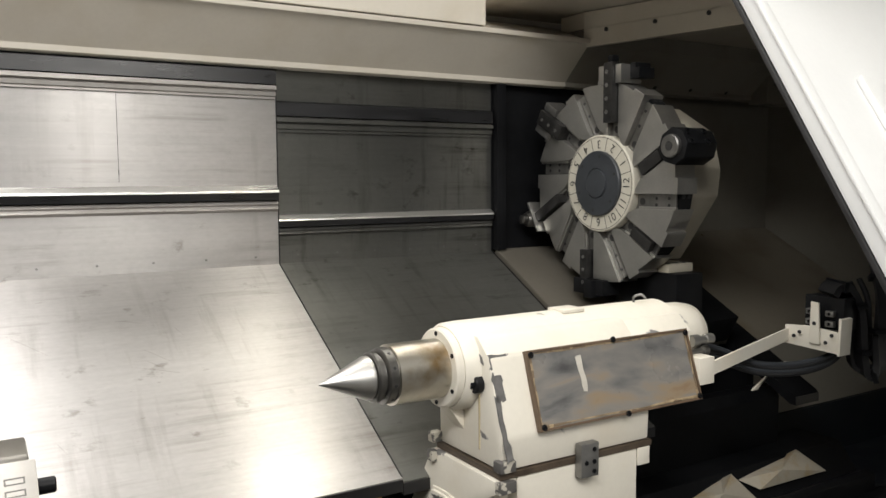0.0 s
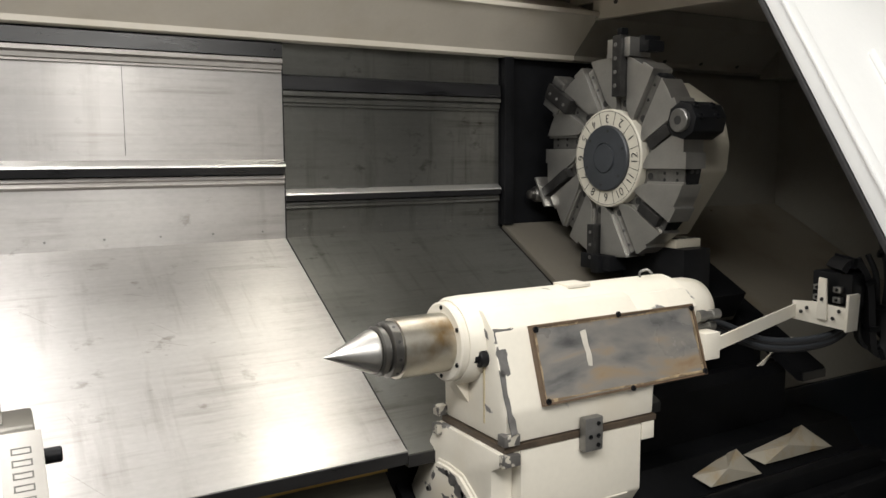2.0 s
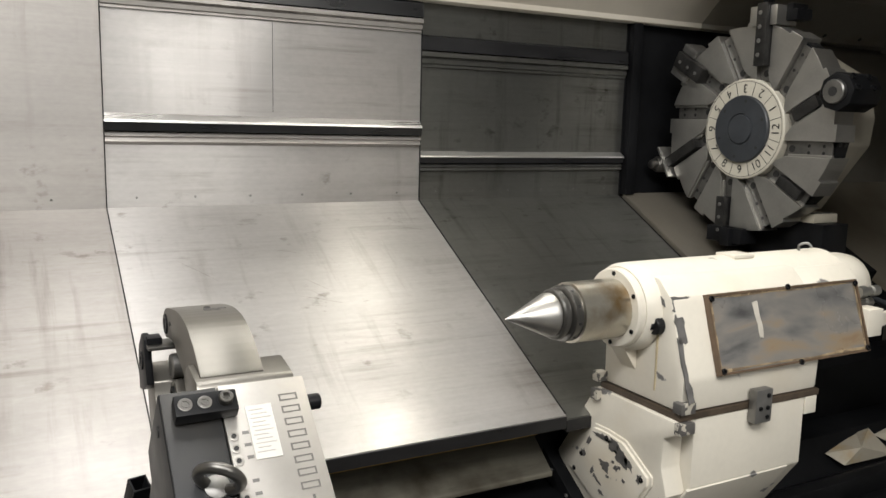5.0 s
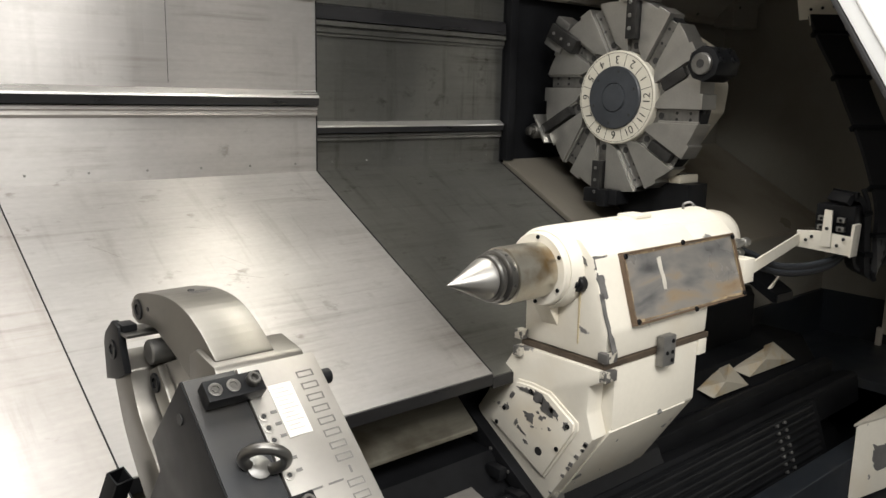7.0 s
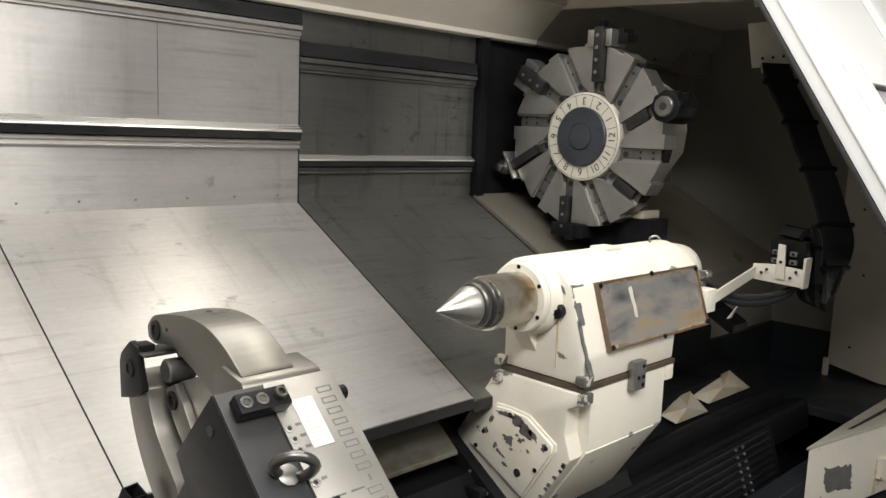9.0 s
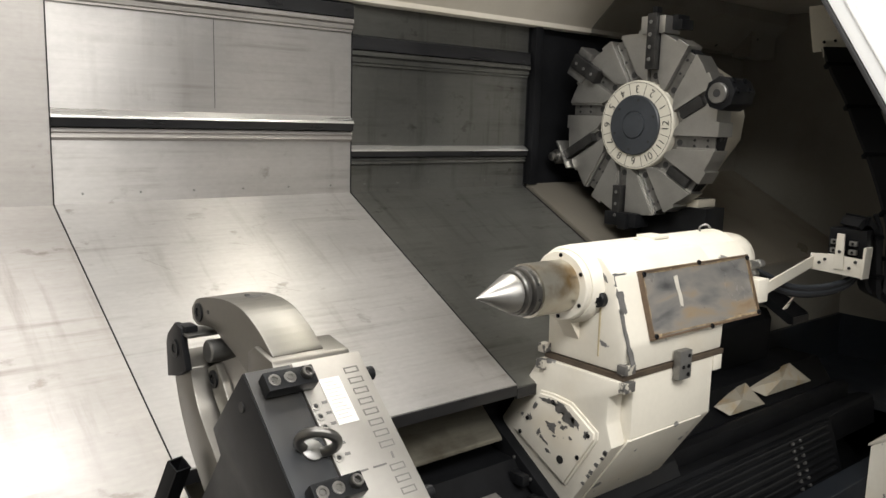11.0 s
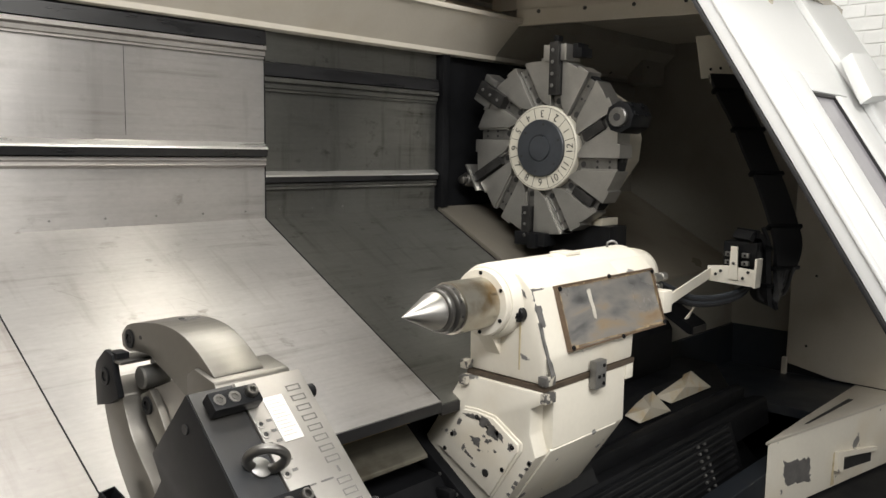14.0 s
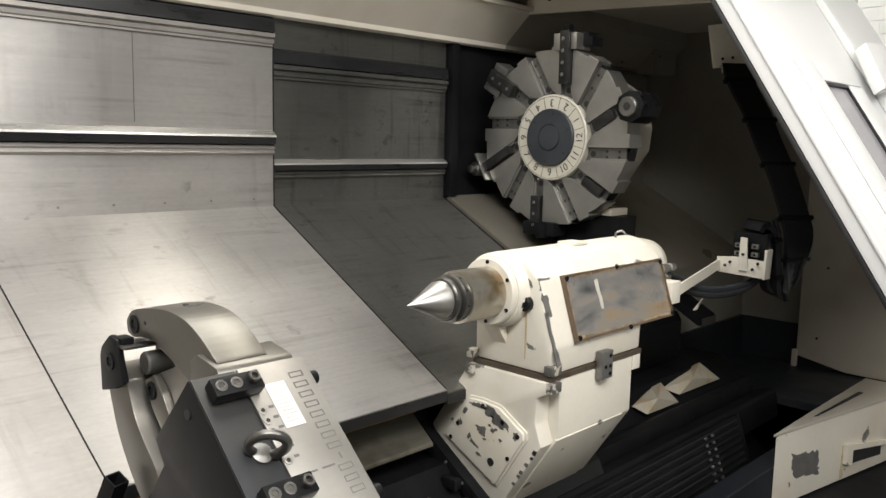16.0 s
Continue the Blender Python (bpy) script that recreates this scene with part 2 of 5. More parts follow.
SMEAR = material("pale_residue", (0.52, 0.49, 0.43), 0.5, 0.0, 0.15, 12, (1, 1, 1), 0.1)
BARE = material("bare_primer_grey", (0.15, 0.145, 0.14), 0.5, 0.2, 0.25, 30, (1, 1, 1), 0.2, 80)
BARE_CREAM = material("mostly_bare_cream_paint", (0.50, 0.47, 0.40), 0.45, 0.0, 0.1, 8, (1, 1, 1), 0.15, 60, chips=(0.10, 0.095, 0.09), chip_level=0.47, chip_scale=38)
OIL = material("yellowed_oil", (0.50, 0.42, 0.27), 0.3, 0.0, 0.1, 30, (1, 1, 1), 0.0)
RUST = material("oil_brown_frame", (0.12, 0.080, 0.050), 0.5, 0.0, 0.35, 14, (1, 1, 1), 0.15, 60)
GASKET = material("oily_gasket", (0.075, 0.055, 0.038), 0.5, 0.0, 0.4, 18, (1, 1, 1), 0.2, 60)
CONCRETE = material("hall_floor_paint", (0.18, 0.18, 0.18), 0.5, 0.0, 0.12, 2, (1, 1, 1), 0.1, 30)
HALL = material("hall_wall_paint", (0.42, 0.42, 0.40), 0.7, 0.0, 0.05, 1.5, (1, 1, 1), 0.05, 30)
BRICK_WHITE = material("white_painted_brick", (0.80, 0.80, 0.78), 0.6, 0.0, 0.05, 5, (1, 1, 1), 0.3, 40)
TRAY_BLUE = material("blue_black_enamel", (0.014, 0.017, 0.022), 0.42, 0.0, 0.3, 5, (1, 1, 1), 0.1, 40, stain=(0.035, 0.033, 0.03))
TINTED = material("tinted_window", (0.30, 0.29, 0.31), 0.15, 0.0, 0.08, 3, (1, 1, 1), 0.0)

# ---- building helpers ----


def put(name, bm, mat, smooth=False):
    me = bpy.data.meshes.new(name)
    bmesh.ops.recalc_face_normals(bm, faces=bm.faces)
    bm.to_mesh(me)
    bm.free()
    me.materials.append(mat)
    if smooth:
        for p in me.polygons:
            p.use_smooth = True
        me.set_sharp_from_angle(angle=radians(35))
    return new(name, me)


def under(ob, parent):
    ob.parent = parent
    if parent.type == "EMPTY":
        ob.matrix_parent_inverse = Matrix.Translation(-parent.location)
    return ob


def part(name, bm, mat, parent, label="", smooth=True):
    ob = under(put(name, bm, mat, smooth), parent)
    if label:
        ob["label"] = label
    return ob


def structure(name, bm, mat, label, category):
    return tagged(put(name, bm, mat, False), label, category, "", "structure")


def thing(name, base, label, category, group=""):
    e = new(name)
    e.location = base
    e.empty_display_size = 0.05
    return tagged(e, label, category, group)


def box(x0, x1, y0, y1, z0, z1, bevel=0.0, bm=None, m=None):
    bm = bm or bmesh.new()
    made = bmesh.ops.create_cube(bm, size=1)["verts"]
    t = Matrix.Translation(((x0 + x1) / 2, (y0 + y1) / 2, (z0 + z1) / 2)) @ Matrix.Diagonal((x1 - x0, y1 - y0, z1 - z0, 1))
    bmesh.ops.transform(bm, matrix=(m @ t) if m else t, verts=made)
    if bevel:
        edges = list({e for v in made for e in v.link_edges})
        bmesh.ops.bevel(bm, geom=edges, offset=bevel, segments=2, affect="EDGES", profile=0.6)
    return bm


def prism(points, a, b, axis="x", bevel=0.0, bm=None, m=None):
    """A polygon swept from a to b along x (points are y, z), y (x, z) or z (x, y)."""
    bm = bm or bmesh.new()

    def at(p, v):
        c = {"x": (v, p[0], p[1]), "y": (p[0], v, p[1]), "z": (p[0], p[1], v)}[axis]
        return m @ Vector(c) if m else Vector(c)

    low = [bm.verts.new(at(p, a)) for p in points]
    high = [bm.verts.new(at(p, b)) for p in points]
    n = len(points)
    faces = [bm.faces.new(low), bm.faces.new(high[::-1])]
    faces += [bm.faces.new((low[i], high[i], high[(i + 1) % n], low[(i + 1) % n])) for i in range(n)]
    bmesh.ops.recalc_face_normals(bm, faces=faces)
    if bevel:
        edges = list({e for f in faces for e in f.edges})
        bmesh.ops.bevel(bm, geom=edges, offset=bevel, segments=2, affect="EDGES", profile=0.6)
    return bm


def lathe(profile, centre, axis="x", steps=48, bm=None, m=None, caps=True):
    """Turns (along, radius) pairs round an axis through centre."""
    bm = bm or bmesh.new()
    rings = []
    for s, r in profile:
        ring = []
        for k in range(steps):
            a = 2 * math.pi * k / steps
            c, d = r * math.cos(a), r * math.sin(a)
            p = Vector({"x": (s, c, d), "y": (c, s, d), "z": (c, d, s)}[axis]) + Vector(centre)
            ring.append(bm.verts.new(m @ p if m else p))
        rings.append(ring)
    for one, two in zip(rings, rings[1:]):
        for k in range(steps):
            bm.faces.new((one[k], one[(k + 1) % steps], two[(k + 1) % steps], two[k]))
    for ring in (rings[0], rings[-1]) if caps else ():
        bm.faces.new(ring)
    bmesh.ops.recalc_face_normals(bm, faces=bm.faces)
    return bm


def tube(points, radius, steps=10, bm=None):
    """A round hose through points."""
    bm = bm or bmesh.new()
    pts = [Vector(p) for p in points]
    fine = []
    for i in range(len(pts) - 1):
        p0, p1, p2, p3 = pts[max(i - 1, 0)], pts[i], pts[i + 1], pts[min(i + 2, len(pts) - 1)]
        for k in range(8):
            t = k / 8
            fine.append(0.5 * ((2 * p1) + (p2 - p0) * t + (2 * p0 - 5 * p1 + 4 * p2 - p3) * t * t + (3 * p1 - p0 - 3 * p2 + p3) * t ** 3))
    fine.append(pts[-1])
    rings = []
    for i, p in enumerate(fine):
        d = (fine[min(i + 1, len(fine) - 1)] - fine[max(i - 1, 0)]).normalized()
        side = d.cross(Vector((0, 0, 1)))
        side = side.normalized() if side.length > 0.05 else Vector((1, 0, 0))
        up = side.cross(d).normalized()
        rings.append([bm.verts.new(p + radius * (math.cos(a) * side + math.sin(a) * up)) for a in [2 * math.pi * k / steps for k in range(steps)]])
    for one, two in zip(rings, rings[1:]):
        for k in range(steps):
            bm.faces.new((one[k], one[(k + 1) % steps], two[(k + 1) % steps], two[k]))
    bm.faces.new(rings[0])
    bm.faces.new(rings[-1])
    return bm


def socket_mesh(name, mat):
    """A cap screw of radius 1 and height 1 along z, with a hollow hexagon in its head."""
    bm = lathe([(0, 1.0), (0.85, 1.0), (1.0, 0.88), (1.0, 0.55)], (0, 0, 0), "z", 20)
    bm.faces.ensure_lookup_table()
    for f in list(bm.faces):
        if len(f.verts) == 20 and f.calc_center_median().z > 0.9:
            bm.faces.remove(f)
    lathe([(0.35, 0.54), (1.0, 0.54)], (0, 0, 0), "z", 6, bm)
    for f in list(bm.faces):
        if len(f.verts) == 6 and f.calc_center_median().z > 0.9:
            bm.faces.remove(f)
    me = bpy.data.meshes.new(name)
    bm.to_mesh(me)
    bm.free()
    me.materials.append(mat)
    return me


SCREW_BLACK = socket_mesh("screw", BLACK)
SCREW_PALE = socket_mesh("screw", SATIN)
SCREW_STEEL = socket_mesh("screw", MACHINED_DARK)
SCREW_DARK = socket_mesh("screw", COLLAR)
hole_bm = lathe([(0, 1.0), (1.0, 1.0)], (0, 0, 0), "z", 14)
HOLE = bpy.data.meshes.new("bolt_hole")
hole_bm.to_mesh(HOLE)
hole_bm.free()
HOLE.materials.append(INK)


def screw(parent, place, normal, r=0.008, h=0.008, me=None, name="screw"):
    ob = new(name, me or SCREW_BLACK)
    q = Vector(normal).to_track_quat("Z", "Y")
    ob.matrix_basis = Matrix.LocRotScale(Vector(place), q, Vector((r, r, h)))
    return under(ob, parent)

# ---- setting ----
SL = 0.543  # fall of the sloping covers per metre towards the front


def cover_section(top, y, foot_y, thick=0.012):
    """Upright sheet with its sloping skirt, as a closed section in y and z."""
    zj = 1.385
    zf = zj - SL * (y - foot_y)
    return [(y, top), (y, zj), (foot_y, zf), (foot_y, zf - 0.035), (foot_y + 0.02, zf - 0.035), (y + thick, zj - 0.02), (y + thick, top)]


def cover(name, x0, x1, y, rails, mat, label, foot_y=0.12):
    root = structure(name, prism(cover_section(2.16, y, foot_y), x0, x1, "x"), mat, label, "way cover")
    for za, zb, upper in rails:
        h = za - zb
        if upper:
            dark = [(y - 0.002, za + 0.058), (y - 0.022, za + 0.050), (y - 0.026, za + 0.002), (y - 0.002, za + 0.002)]
            low = [(y - 0.002, za), (y - 0.024, za - 0.06 * h), (y - 0.026, za - 0.34 * h), (y - 0.012, za - 0.42 * h), (y - 0.018, za - 0.52 * h), (y - 0.016, za - 0.78 * h), (y - 0.008, za - 0.84 * h), (y - 0.010, zb), (y - 0.002, zb)]
        else:
            bright = [(y - 0.002, za), (y - 0.026, za - 0.20 * h), (y - 0.030, za - 0.28 * h), (y - 0.002, za - 0.28 * h)]
            dark = [(y - 0.002, za - 0.285 * h), (y - 0.030, za - 0.285 * h), (y - 0.026, za - 0.56 * h), (y - 0.002, za - 0.56 * h)]
            low = [(y - 0.002, za - 0.57 * h), (y - 0.012, za - 0.60 * h), (y - 0.020, za - 0.72 * h), (y - 0.012, za - 0.78 * h), (y - 0.018, za - 0.90 * h), (y - 0.002, zb)]
            part("rail", prism(bright, x0 + 0.001, x1 - 0.004, "x"), RAIL, root, "bright polished ledge", False)
        part("wiper", prism(dark, x0 + 0.001, x1 - 0.006, "x"), DARK_STRIP, root, "dark oily strip", False)
        part("moulding", prism(low, x0 + 0.001, x1 - 0.005, "x"), STEEL_DULL if mat is STEEL else mat, root, "ridged steel moulding", False)
    zf = 1.385 - SL * (y - foot_y)
    # Black strip over the steel front edge, painting the shade that lies there.
    part("lip_shade", box(x0 + 0.001, x1 - 0.001, foot_y - 0.005, foot_y - 0.0005, zf - 0.036, zf - 0.003), DARK_STRIP, root, "dark strip painting the shade on the front lip", False)
    # rolled edge at the sliding end
    edge = [(y - 0.004, 2.15), (y - 0.004, 1.387), (foot_y + 0.005, 1.387 - SL * (y - foot_y - 0.005)), (foot_y + 0.005, 1.375 - SL * (y - foot_y - 0.005)), (y + 0.004, 1.37), (y + 0.004, 2.15)]
    part("edge_strip", prism(edge, x1 - 0.0015, x1 + 0.0015, "x"), BLACK, root, "", False)
    for k in range(6):
        screw(root, (x0 + (k + 0.5) * (x1 - x0) / 6, y, 1.415), (0, -1, 0), 0.0038, 0.002, SCREW_STEEL)
    return root


cover("way_cover_west", -2.6, -0.78, 1.045, [], STEEL_DULL, "plain dull stainless steel sloping way cover", -0.12)
cover("way_cover_middle", -0.78, 0.29, 1.062, [(1.675, 1.58, False), (2.034, 1.985, True)], STEEL, "brushed stainless steel telescopic way cover with two rails")
cover("way_cover_east", 0.29, 1.25, 1.082, [(1.565, 1.487, False), (1.925, 1.87, True)], STEEL_OILY_SHADED, "oily brushed stainless steel telescopic way cover, dark reflections in its colour")
# Stainless like the others; black here stands for the deep shade on it.
cover("way_cover_far", 2.0, 2.142, 1.10, [(1.565, 1.487, False), (1.91, 1.85, True)], BLACK_MATT, "stainless way cover behind the turret slide, deep shade painted black")

mid = bpy.data.objects["way_cover_middle"]
part("weld_line", box(-0.2560, -0.2545, 1.0612, 1.064, 1.69, 1.98), DARK_STRIP, mid, "dark vertical weld line", False)
on_slope = lambda y: 1.385 - SL * (1.062 - y)
rs0 = random.Random(11)
for k in range(9):
    x, y = rs0.uniform(-0.7, 0.15), rs0.uniform(0.25, 0.95)
    dx, dy = rs0.uniform(0.02, 0.14), rs0.uniform(-0.10, 0.02)
    bm = bmesh.new()
    vs = [bm.verts.new(q) for q in ((x, y, on_slope(y) + 0.0003), (x + dx, y + dy, on_slope(y + dy) + 0.0003), (x + dx, y + dy + 0.0016, on_slope(y + dy + 0.0016) + 0.0003), (x + 0.4 * dx, y + 0.4 * dy + 0.003, on_slope(y + 0.4 * dy + 0.003) + 0.0003))]
    bm.faces.new(vs)
    part("scratch", bm, STEEL_DULL, mid, "", False)

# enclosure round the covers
structure("wall_north", box(-2.7, 3.3, 1.18, 1.24, 0.0, 2.6), SHADED_WALL, "cream painted sheet metal back wall of the machine", "wall")
structure("wall_north_panel", box(2.142, 3.157, 1.147, 1.178, 1.40, 2.075), SHADED_WALL, "cream sheet metal back panel with shade in its grey", "wall")
eastw = structure("wall_east", prism([(-0.9, 0.66), (-0.9, 1.20), (-0.17, 2.24), (-0.04, 2.37), (1.178, 2.37), (1.178, 0.66)], 3.157, 3.20, "x"), SHADED_WALL, "cream painted sheet metal end wall", "wall")
part("wall_sheet", prism([(-0.18, 0.437), (-0.9, 0.437), (-0.9, 1.20), (-0.19, 2.20), (0.085, 2.20), (0.085, 0.487)], 3.128, 3.156, "x", 0.002), CREAM, eastw, "lighter folded sheet on the end wall", False)
for y, z in ((-0.02, 1.35), (-0.05, 1.0), (-0.02, 0.6)):
    screw(eastw, (3.128, y, z), (-1, 0, 0), 0.007, 0.003, HOLE, "bolt_hole")
structure("wall_east_skirt", box(3.157, 3.30, -0.9, 1.178, 0.0, 0.659), TRAY_BLUE, "blue black lower skirt of the end wall", "wall")
structure("end_tray", box(2.485, 3.156, -0.29, 0.46, 0.38, 0.425, 0.003), TRAY_BLUE, "blue black oily tray at the far end", "tray")
structure("riser_east", box(2.144, 3.156, 0.43, 0.455, 0.66, 1.004), SHADED_WALL, "grey painted upright under the sloping chip panel", "panel")
structure("riser_base", box(2.144, 3.156, 0.415, 0.455, 0.426, 0.658), TRAY_BLUE, "blue black base under the chip panel", "panel")
part("tab", box(3.10, 3.127, 0.075, 0.10, 0.40, 0.52, 0.002), CREAM, eastw, "narrow cream tab", False)
structure("wall_west", box(-2.75, -2.70, -0.9, 1.24, 0.0, 2.6), CREAM, "cream painted headstock side wall", "wall")
zb = lambda y: 1.415 - 0.55 * (1.147 - y)
structure("slope_east", prism([(1.147, 1.415), (0.425, zb(0.425)), (0.425, zb(0.425) - 0.014), (1.147, 1.385)], 2.144, 3.156, "x"), SLOPE_PAINT, "oily painted sloping chip panel at the far end", "panel")
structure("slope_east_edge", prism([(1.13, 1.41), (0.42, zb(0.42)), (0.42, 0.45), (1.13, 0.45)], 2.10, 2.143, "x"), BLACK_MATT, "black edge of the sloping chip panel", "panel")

# upper beam and roof
structure("beam", prism([(1.03, 2.098), (1.045, 2.092), (1.165, 2.10), (1.165, 2.36), (1.10, 2.36), (0.90, 2.285), (0.86, 2.28), (0.862, 2.262), (0.88, 2.258), (1.03, 2.118)], -2.7, 1.615, "x", 0.002), CREAM, "cream painted folded steel beam above the way covers", "beam")
# Carries on the cream beam; the darker paint stands for shade under the roof.
rb = structure("lintel", prism([(1.03, 2.098), (1.045, 2.092), (1.165, 2.10), (1.165, 2.324), (0.878, 2.324), (0.88, 2.258), (1.03, 2.118)], 1.616, 3.156, "x", 0.002), SHADED_WALL, "cream folded lintel under the roof, shade painted into it", "beam")
structure("upper_panel", box(-2.7, 1.075, 0.862, 0.90, 2.287, 2.80, 0.003), CREAM, "pale cream upper panel standing on the beam", "panel")
for x in (2.157, 2.40, 2.66, 2.90):
    screw(rb, (x, 1.026, 2.124), (0, -0.68, -0.73), 0.010, 0.004, HOLE, "bolt_hole")
structure("roof", prism([(1.08, 1.17), (3.2, 1.17), (3.2, -0.06), (1.86, -0.22), (1.20, -0.22)], 2.40, 2.44, "z"), CREAM, "cream painted roof sheet over the far end", "roof")
st = structure("roof_strip", prism([(1.60, 0.895), (1.63, 0.895), (1.91, -0.20), (1.88, -0.20)], 2.25, 2.325, "z", 0.002), CREAM, "cream strip with bolts under the roof edge", "trim")
for k in range(5):
    f = 0.1 + 0.2 * k
    screw(st, (1.60 + 0.28 * f, 0.895 - 1.095 * f, 2.31), (-0.97, -0.25, 0), 0.009, 0.004, HOLE, "bolt_hole")
structure("roof_filler", prism([(1.605, 0.90), (1.605, 1.05), (3.15, 1.05), (3.15, -0.04), (1.89, -0.19)], 2.326, 2.396, "z"), CREAM, "cream underside of the roof edge", "roof")
kb = structure("corner_box", box(2.86, 3.12, 0.93, 1.045, 2.07, 2.21, 0.004), SHADED_WALL, "small cream sheet metal box in the roof corner", "box")
screw(kb, (2.92, 0.93, 2.17), (0, -1, 0), 0.007, 0.003, HOLE, "bolt_hole")

# bed below the covers
BED = lambda y: 0.505 + 0.64 * y
structure("bed_back", prism([(0.36, 0.84), (0.36, 0.58), (0.285, 0.58), (0.285, 0.80), (0.31, 0.84)], -2.7, 2.13, "x"), BLACK_MATT, "black oily bed casting under the covers", "bed")
structure("brass_wiper", prism([(0.268, 0.776), (0.284, 0.782), (0.284, 0.770), (0.268, 0.762)], -2.7, 0.3, "x"), BRASS, "oil-stained brass wiper strip along the covers", "strip")
structure("bed_way", prism([(0.284, 0.758), (0.185, 0.680), (0.182, 0.668), (0.284, 0.66)], -2.7, 0.30, "x", 0.003), OILY_WAY, "oily ground steel bed way", "bed way")
structure("bed", prism([(0.36, BED(0.16)), (0.16, BED(0.16)), (0.054, 0.470), (0.054, 0.30), (-0.09, 0.16), (-0.09, 0.095), (0.36, 0.095)], -2.7, 2.36, "x"), BLACK_MATT, "black slanted machine bed", "bed")
structure("chip_tray", box(-2.7, 3.2, -1.0, 1.18, 0.04, 0.09), BLACK_MATT, "dark chip tray under the bed", "tray")
structure("front_apron", box(-2.7, 1.0, -1.02, -0.98, 0.0, 0.62, 0.004), CREAM, "cream front apron below the door opening", "panel")

# hall round the machine
structure("floor", box(-7, 8, -8, 4, -0.05, 0.0), CONCRETE, "grey painted workshop floor", "floor")
structure("ceiling", box(-7, 8, -8, 4, 4.6, 4.7), HALL, "plain workshop ceiling", "ceiling")
structure("wall_hall_south", box(-7, 8, -8.1, -8, 0, 4.6), HALL, "plain pale workshop wall", "wall")
structure("wall_hall_north", box(-7, 8, 4, 4.1, 0, 4.6), HALL, "plain pale workshop wall", "wall")
structure("wall_hall_west", box(-7.1, -7, -8, 4, 0, 4.6), HALL, "plain pale workshop wall", "wall")
hall_e = structure("wall_hall_east", box(5.21, 5.3, -8, 4, 0, 4.6), BRICK_WHITE, "white painted brick workshop wall", "wall")
brick_me = bpy.data.meshes.new("brick")
bb = box(-0.008, 0.008, -0.121, 0.121, -0.044, 0.044, 0.004)
bb.to_mesh(brick_me)
bb.free()
brick_me.materials.append(BRICK_WHITE)
rb0 = random.Random(5)
for row in range(15):
    for col in range(9):
        ob = new("brick", brick_me)
        ob.matrix_basis = Matrix.Translation((5.209 - rb0.uniform(0, 0.003), -0.35 + 0.254 * col + 0.127 * (row % 2), 2.05 + 0.1 * row))
        under(ob, hall_e)

# sloping sliding door, standing open
DOOR = Matrix.Translation((1.11, -0.75, 1.5)) @ Matrix(((1, 0.135, 0, 0), (0, 0.58, -0.815, 0), (0, 0.815, 0.58, 0), (0, 0, 0, 1)))
door = thing("sliding_door", (2.0, -0.98, 1.18), "white sloping sheet metal sliding door, slid open", "door")
def dpoly(points, a, b, bevel=0.0):
    return prism(points, a, b, "z", bevel, None, DOOR)
part("door_leaf", dpoly([(0.0, -0.40), (0.0, 1.15), (1.75, 1.15), (1.75, -0.40)], -0.045, 0.0, 0.006), WHITE, door)
# Added out of view: gives the covers a dark reflection and cuts bounce light.
part("unseen_dark_skin", dpoly([(0.03, -0.38), (0.03, 1.13), (1.73, 1.13), (1.73, -0.38)], -0.055, -0.046), BLACK_MATT, door, "unseen black skin added to darken reflections in the covers", False)
part("door_edge", dpoly([(-0.012, -0.40), (-0.012, 1.15), (0.03, 1.15), (0.03, -0.40)], 0.0005, 0.012, 0.004), WHITE, door, "folded white edge strip")
part("seal", dpoly([(-0.006, -0.40), (-0.006, 1.15), (0.02, 1.15), (0.02, -0.40)], -0.06, -0.046, 0.003), RUBBER, door, "dark rubber seal")
part("window_frame", dpoly([(0.262, -0.36), (0.262, 0.565), (0.395, 0.555), (0.395, -0.36)], 0.0005, 0.022, 0.006), WHITE, door, "raised white window frame")
part("window_frame", dpoly([(0.397, 0.465), (0.397, 0.555), (0.80, 0.575), (0.80, 0.465)], 0.0005, 0.022, 0.006), WHITE, door, "raised white window frame")
part("window_frame", dpoly([(0.655, -0.36), (0.655, 0.463), (0.80, 0.463), (0.80, -0.36)], 0.0005, 0.022, 0.006), WHITE, door, "raised white window frame")
part("window_pane", dpoly([(0.397, -0.36), (0.397, 0.463), (0.653, 0.463), (0.653, -0.36)], 0.001, 0.006), TINTED, door, "grey tinted window pane", False)
part("window_gasket", dpoly([(0.398, 0.452), (0.398, 0.4625), (0.652, 0.4625), (0.652, 0.452)], 0.0065, 0.016), RUBBER, door, "dark window gasket", False)
part("window_gasket", dpoly([(0.643, -0.36), (0.643, 0.4515), (0.652, 0.4515), (0.652, -0.36)], 0.0065, 0.016), RUBBER, door, "dark window gasket", False)
part("door_rail", dpoly([(1.0, -0.36), (1.0, 1.15), (1.08, 1.15), (1.08, -0.36)], 0.0005, 0.03, 0.006), WHITE, door, "raised white stiffening rail")
part("latch_box", dpoly([(0.84, 0.42), (0.97, 0.66), (1.27, 0.69), (1.22, 0.46)], 0.0315, 0.085, 0.006), WHITE, door, "white latch box")

# ---- tailstock ----
tail = thing("tailstock", (0.6, 0.1, 0.6), "white painted cast iron tailstock with chipped paint and oil stains", "tailstock")
up_poly = [(0.095, 0.968), (-0.20, 0.968), (-0.203, 1.05), (-0.142, 1.245), (-0.095, 1.29), (0.0, 1.30), (0.10, 1.24)]
body = part("upper_casting", prism(up_poly, 0.395, 0.895, "x", 0.010), CREAM_OLD, tail, "cream casting with worn edges")
